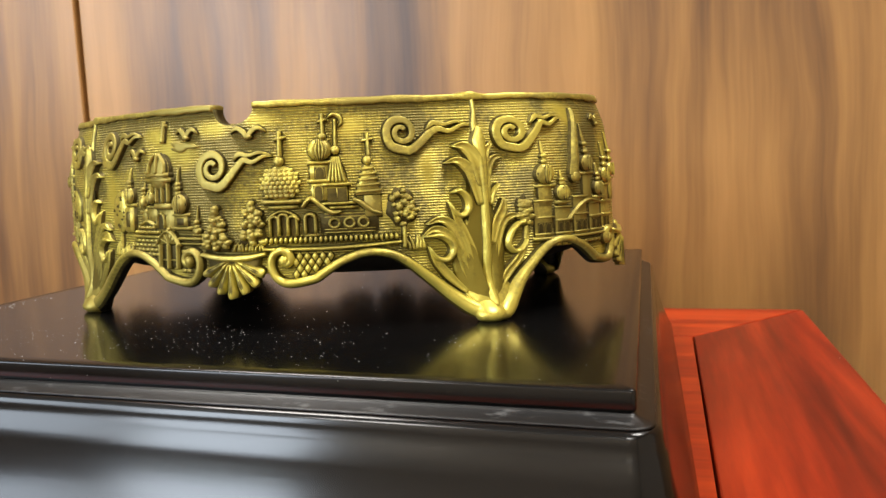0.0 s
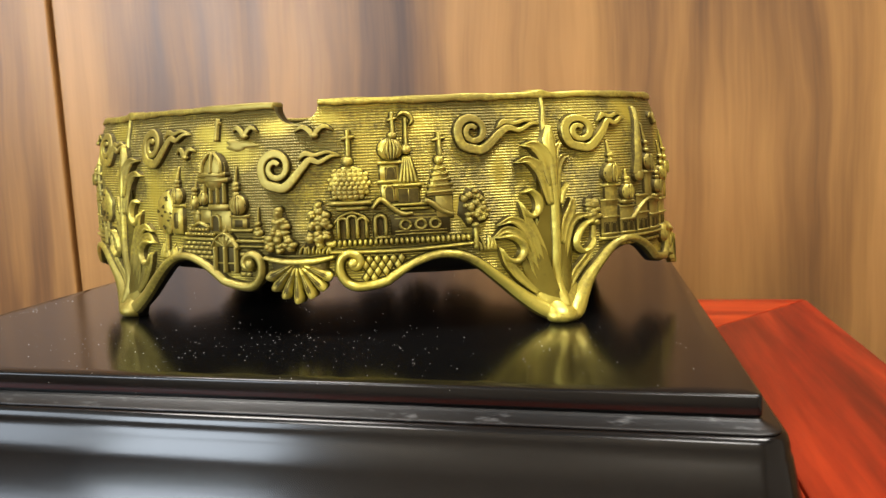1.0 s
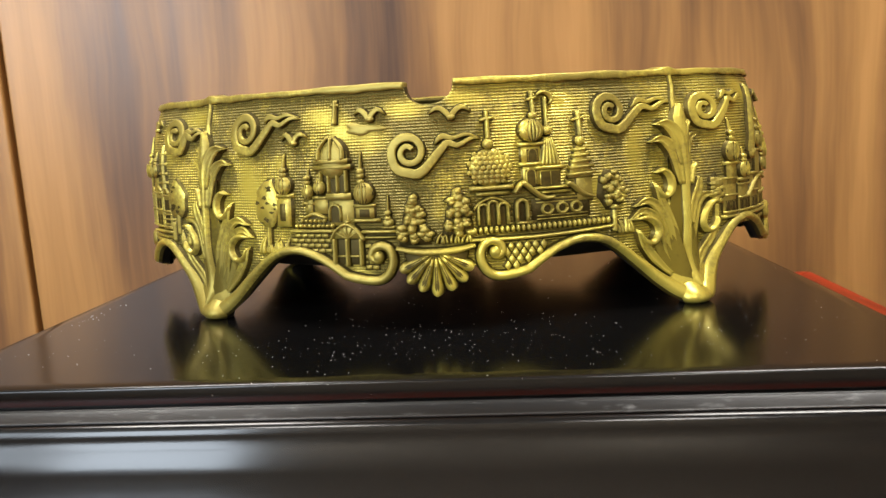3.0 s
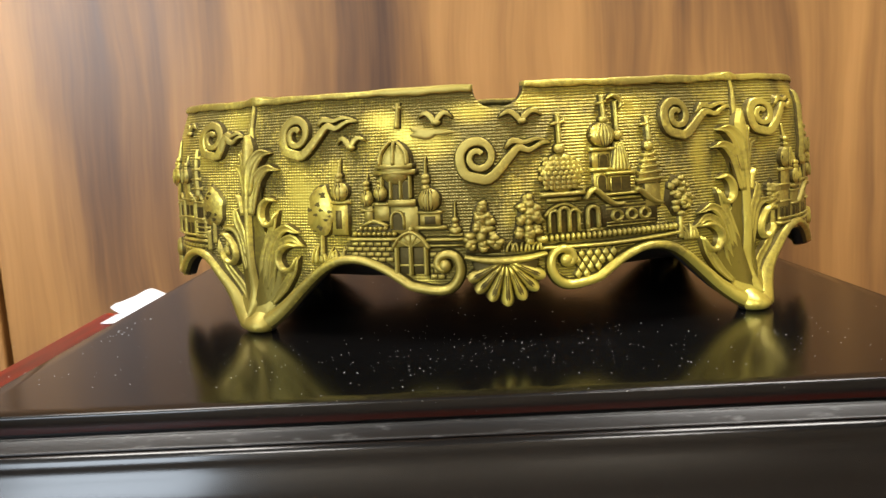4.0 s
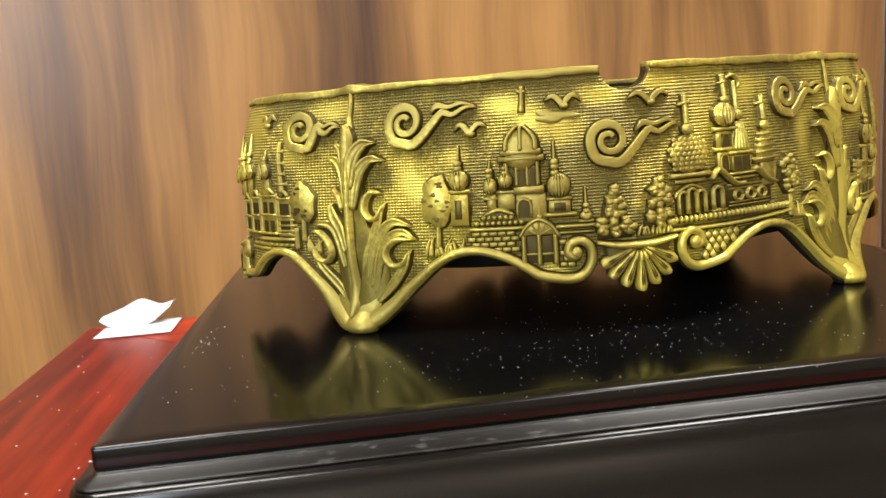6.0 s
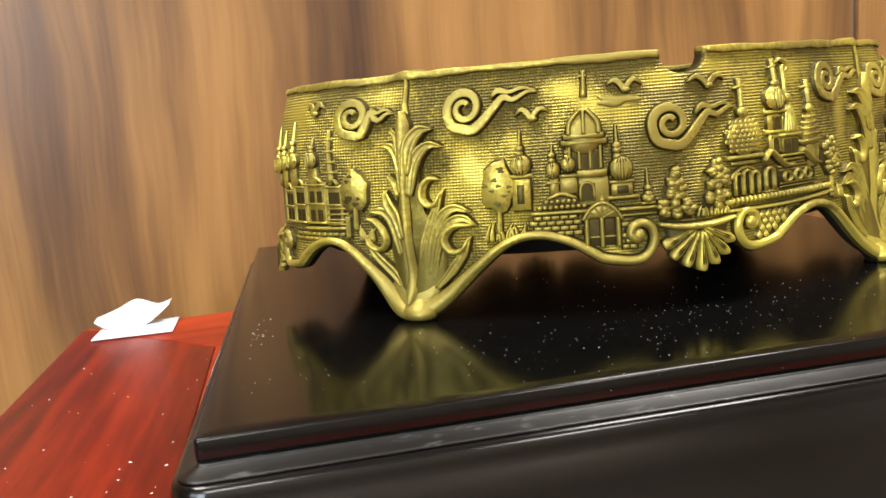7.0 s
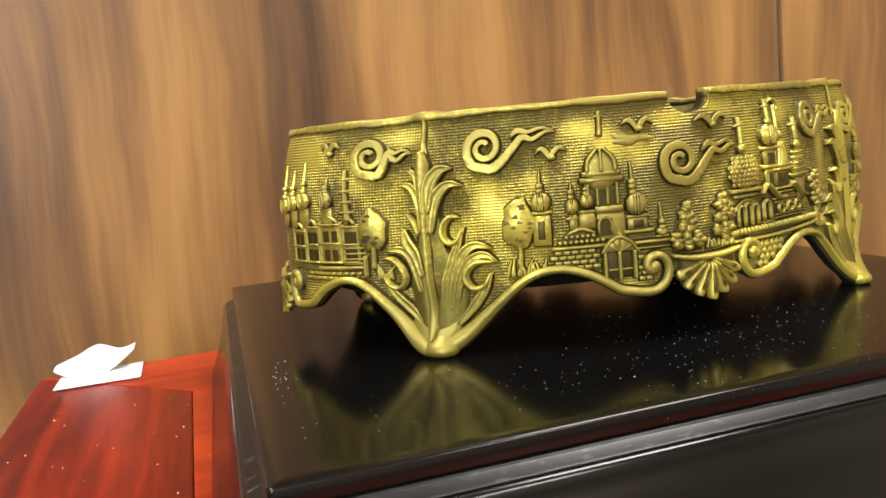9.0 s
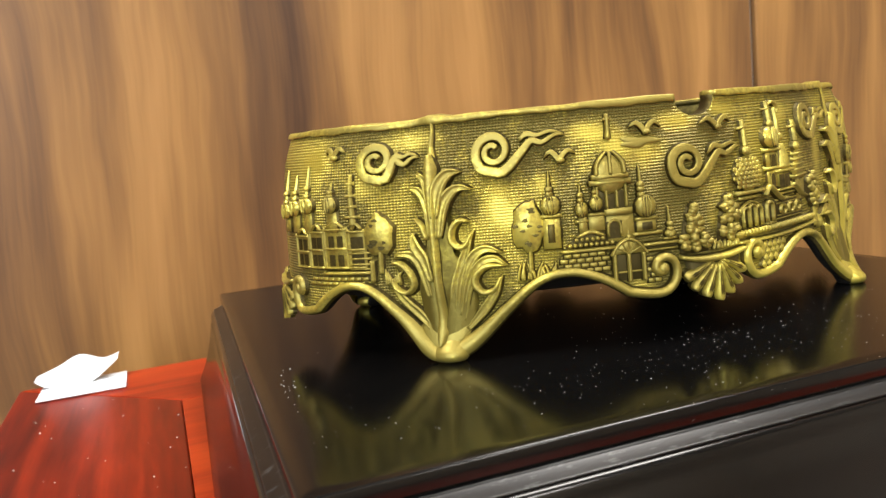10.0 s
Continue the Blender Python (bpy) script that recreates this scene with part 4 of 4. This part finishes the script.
r = Relief()   # stepped spire
r.slab([(3.40, 3.46), (4.06, 3.46), (3.86, 4.22), (3.66, 4.22)], 0.12)
for z, w in ((3.54, 0.34), (3.70, 0.30), (3.84, 0.24), (3.98, 0.20), (4.12, 0.15)):
    r.bar(3.74 - w, 3.74 + w, z, 0.09, 0.19, z + 0.03)
r.blob(3.75, 4.34, 0.12, 0.12, 0.19)
cross(r, 3.80, 4.44, 5.04, 0.17, 0.10)
r.rect(3.62, 4.04, 2.90, 3.44, 0.08)
r.done("spire", "stepped brass spire with a cross")

r = Relief()   # parapet of beads
r.ribbon([(0.95, 2.14), (2.7, 2.12), (4.48, 2.20)], [0.09, 0.10, 0.08], 0.17)
parapet = r.done("beaded_parapet", "row of brass beads on a ledge")
for i in range(27):
    Relief().blob(1.04 + i * 0.128, 2.36, 0.050, 0.085, 0.17, 9).done("bead", "", parapet)

r = Relief()   # lattice beside the scroll
r.ribbon([(1.72, 2.02), (2.5, 2.02), (3.3, 2.03)], [0.04, 0.05, 0.03], 0.08)
lattice = r.done("lattice", "brass diamond lattice above the border")
for i in range(8):
    for j in range(4):
        s, z = 1.78 + i * 0.20 + (0.10 if j % 2 else 0), 1.46 + j * 0.155
        if z > edge_z(s) + 0.30 and z < 2.04:
            Relief().slab([(s - 0.085, z), (s, z - 0.125), (s + 0.085, z), (s, z + 0.125)], 0.13, 0.05).done("diamond", "", lattice)

for row in ((-4.75, -3.80, 1.86, 0.42, 12), (0.12, 0.98, 2.10, 0.26, 10), (4.72, 5.15, 1.98, 0.36, 7), (-7.95, -7.55, 1.95, 0.4, 6)):
    r = Relief()
    grass(r, *row)
    r.done("grass_tuft", "tuft of raised brass grass")


# ---- the town on the left-hand end
r = Relief()
for s, dome_z, top, rs in ((-10.18, 4.06, 5.05, 0.26), (-9.32, 4.06, 4.62, 0.20), (-10.74, 4.0, 4.85, 0.22), (-11.3, 3.9, 5.0, 0.22)):
    onion(r, s, dome_z, rs, 0.22, 4)
    spire(r, s, dome_z + 0.2, top, 0.09, (0.05, 0.3))
    r.rect(s - 0.15, s + 0.15, 3.35, dome_z - 0.2, 0.10)
r.done("tower", "cluster of slim brass onion-dome towers")
r = Relief()
for z, w in ((4.55, 0.07), (4.25, 0.10), (3.98, 0.13), (3.72, 0.18)):
    r.bar(-8.72 - w, -8.72 + w, z, 0.08, 0.16)
r.ribbon([(-8.70, 3.5), (-8.71, 4.2), (-8.72, 4.78)], [0.20, 0.10, 0.06], 0.14)
r.done("spire", "stepped brass spire")
r = Relief()
for s0, s1, top in ((-10.80, -10.22, 3.25), (-10.16, -9.66, 3.36), (-9.60, -8.92, 3.42), (-8.84, -8.42, 3.35)):
    r.rect(s0, s1, 2.42, top, 0.06)
    for z in (2.44, (2.44 + top) / 2, top):
        r.bar(s0 - 0.02, s1 + 0.02, z, 0.07, 0.15)
    for s in (s0, s1):
        r.ribbon([(s, 2.42), (s, top + 0.06)], 0.06, 0.14)
    for q in (0.3, 0.7):
        for z in (2.52, (2.44 + top) / 2 + 0.07):
            arch(r, s0 + (s1 - s0) * q, z, z + 0.24, 0.13, 0.04, 0.13, 0.06)
    r.ribbon([(s0 + 0.08, top + 0.05), ((s0 + s1) / 2, top + 0.20), (s1 - 0.08, top + 0.05)], 0.07, 0.13)
r.bar(-9.65, -8.28, 2.30, 0.10, 0.17)
for z in (2.40, 2.52, 2.66, 2.80):
    r.bar(-8.84, -8.30, z, 0.06, 0.16)
r.ribbon([(-8.26, 2.05), (-8.25, 2.6)], 0.10, 0.14)
bricks(r.done("palace", "brass palace front with arched windows"), -10.3, -8.35, 1.98, 2, 0.12, 0.2)

# ---- the town on the right-hand end
r = Relief()
for s, z, top, rs in ((8.42, 3.78, 4.66, 0.27), (8.95, 3.25, 3.86, 0.21), (9.90, 4.02, 5.1, 0.23), (10.85, 3.65, 4.6, 0.22), (10.4, 3.3, 4.0, 0.2), (11.35, 3.8, 4.9, 0.2)):
    onion(r, s, z, rs, rs * 1.05, 4)
    spire(r, s, z + rs, top, 0.09, (0.1, 0.35))
    r.rect(s - rs * 0.7, s + rs * 0.7, 2.9, z - rs, 0.09)
    r.bar(s - rs, s + rs, z - rs - 0.06, 0.09, 0.15)
r.done("tower", "cluster of brass onion-dome towers")
r = Relief()
r.ribbon([(9.38, 3.7), (9.48, 4.5), (9.66, 5.55)], [0.34, 0.22, 0.05], 0.18)
r.blob(9.40, 3.66, 0.16, 0.16, 0.2)
r.done("spire", "tall pointed brass spire")
r = Relief()
for s0, s1, top in ((8.10, 8.62, 3.05), (8.72, 9.22, 2.85), (9.35, 9.85, 3.1), (9.98, 10.5, 2.9), (10.6, 11.15, 2.9)):
    r.rect(s0, s1, 2.05, top, 0.06)
    for z in (2.14, (2.14 + top) / 2, top):
        r.bar(s0, s1, z, 0.07, 0.14)
    for q in (0.28, 0.72):
        arch(r, s0 + (s1 - s0) * q, 2.2, 2.44, 0.14, 0.045, 0.13, 0.06)
r.ribbon([(9.1, 2.5), (9.5, 2.85), (9.9, 3.0), (10.4, 2.9)], 0.09, 0.16)
r.bar(8.05, 10.9, 2.02, 0.09, 0.14)
bricks(r.done("palace", "brass palace front with arches"), 8.3, 10.6, 1.80, 1, 0.12, 0.2)

r = Relief()   # a small casting hollow in the sky
r.blob(-1.60, 4.92, 0.50, 0.13, 0.05, 28, 0.2, 1.3, skirt=0.0)
r.done("casting_flaw", "smooth smeared casting flaw beside the dome")

# ---------------------------------------------------------------- paper slips and dust
slip = thing("paper_slip", "white printed paper slip lying flat on the red table", "paper", (-0.1700, 0.1997, TABLE + 0.0006), 1.0)
part("sheet", prism([(-0.0172, -0.0118), (0.0172, -0.0132), (0.0168, 0.0132), (-0.0168, 0.0118)], 0, 0.0003), PAPER, slip, smooth=False)
for i, marks in enumerate((((-0.013, -0.009), (-0.008, -0.002), (-0.001, 0.003), (0.004, 0.0105)), ((-0.013, -0.006), (-0.005, 0.002), (0.003, 0.007)))):
    for a, b in marks:
        part("text_line", box(a, b, -0.0045 + 0.006 * i, -0.0020 + 0.006 * i, 0.00031, 0.00036), INK, slip, "faint grey print", False)


def curled_sheet():
    """A limp slip that bends up at both ends and along its back edge."""
    bm = bmesh.new()
    n, m = 20, 6
    us = (0, 0.25, 0.5, 0.75, 1.0)

    def at(i, j, t):
        u, v = i / n, j / m
        x0, z0 = smooth_table(u, us, (-0.0189, -0.0130, -0.0030, 0.0040, 0.0146)), smooth_table(u, us, (0.0042, 0.0006, 0.0006, 0.0012, 0.0088))
        x1, z1 = smooth_table(u, us, (-0.0186, -0.0100, -0.0010, 0.0080, 0.0148)), smooth_table(u, us, (0.0046, 0.0076, 0.0112, 0.0080, 0.0096))
        return (x0 + (x1 - x0) * v, 0.009 * v, z0 + (z1 - z0) * v + 0.0006 * math.sin(3.1 * v) + t)
    rows = [[[bm.verts.new(at(i, j, t)) for j in range(m + 1)] for i in range(n + 1)] for t in (0.0, 0.0003)]
    for side, g in enumerate(rows):
        for i in range(n):
            for j in range(m):
                f = (g[i][j], g[i + 1][j], g[i + 1][j + 1], g[i][j + 1])
                bm.faces.new(f if side else f[::-1])
    lo, hi = rows
    rim = [(i, 0) for i in range(n)] + [(n, j) for j in range(m)] + [(i, m) for i in range(n, 0, -1)] + [(0, j) for j in range(m, 0, -1)]
    for a, b in zip(rim, rim[1:] + rim[:1]):
        bm.faces.new((lo[a[0]][a[1]], lo[b[0]][b[1]], hi[b[0]][b[1]], hi[a[0]][a[1]]))
    return bm


curl = thing("paper_slip", "white curled paper slip lying on a flat one", "paper", (-0.1702, 0.2045, TABLE + 0.0004))
part("sheet", curled_sheet(), PAPER, curl)


def dust(name, label, count, spread, seed, support_z, size):
    rnd = random.Random(seed)
    verts, faces = [], []
    for _ in range(count):
        x, y = spread(rnd)
        r, a, l = rnd.uniform(*size), rnd.uniform(0, 6.28), rnd.choice((1, 1, 1.3, 2.4))
        k = len(verts)
        for dx, dy, dz in ((l, 0, 0), (-0.5, 0.8, 0), (-0.5, -0.8, 0), (0, 0, 0.9)):
            verts.append((x + r * (dx * math.cos(a) - dy * math.sin(a)), y + r * (dx * math.sin(a) + dy * math.cos(a)), support_z + r * dz))
        faces += [(k, k + 2, k + 1), (k, k + 1, k + 3), (k + 1, k + 2, k + 3), (k + 2, k, k + 3)]
    me = bpy.data.meshes.new(name)
    me.from_pydata(verts, [], faces)
    me.materials.append(DUST)
    return tagged(new(name, me), label, "dust", "", "stuff")


DUST = plain("dust_grey", (0.60, 0.58, 0.54), 0.9)
dust("dust", "pale specks of dust scattered on the black stand", 520, lambda q: (q.gauss(0.0, 0.045) if q.random() < 0.75 else q.uniform(-0.105, 0.10), q.gauss(-0.008, 0.014) if q.random() < 0.7 else q.uniform(-0.03, 0.15)), 4, TOP, (0.00004, 0.00013))
dust("dust", "few pale crumbs scattered on the red table", 40, lambda q: (q.uniform(-0.19, -0.125), q.uniform(0.02, 0.18)), 9, TABLE, (0.00012, 0.0004))
dust("dust", "pale smudge of dust near the edge of the black stand", 22, lambda q: (q.gauss(-0.1035, 0.0010), q.gauss(0.028, 0.009)), 12, TOP, (0.00008, 0.0002))
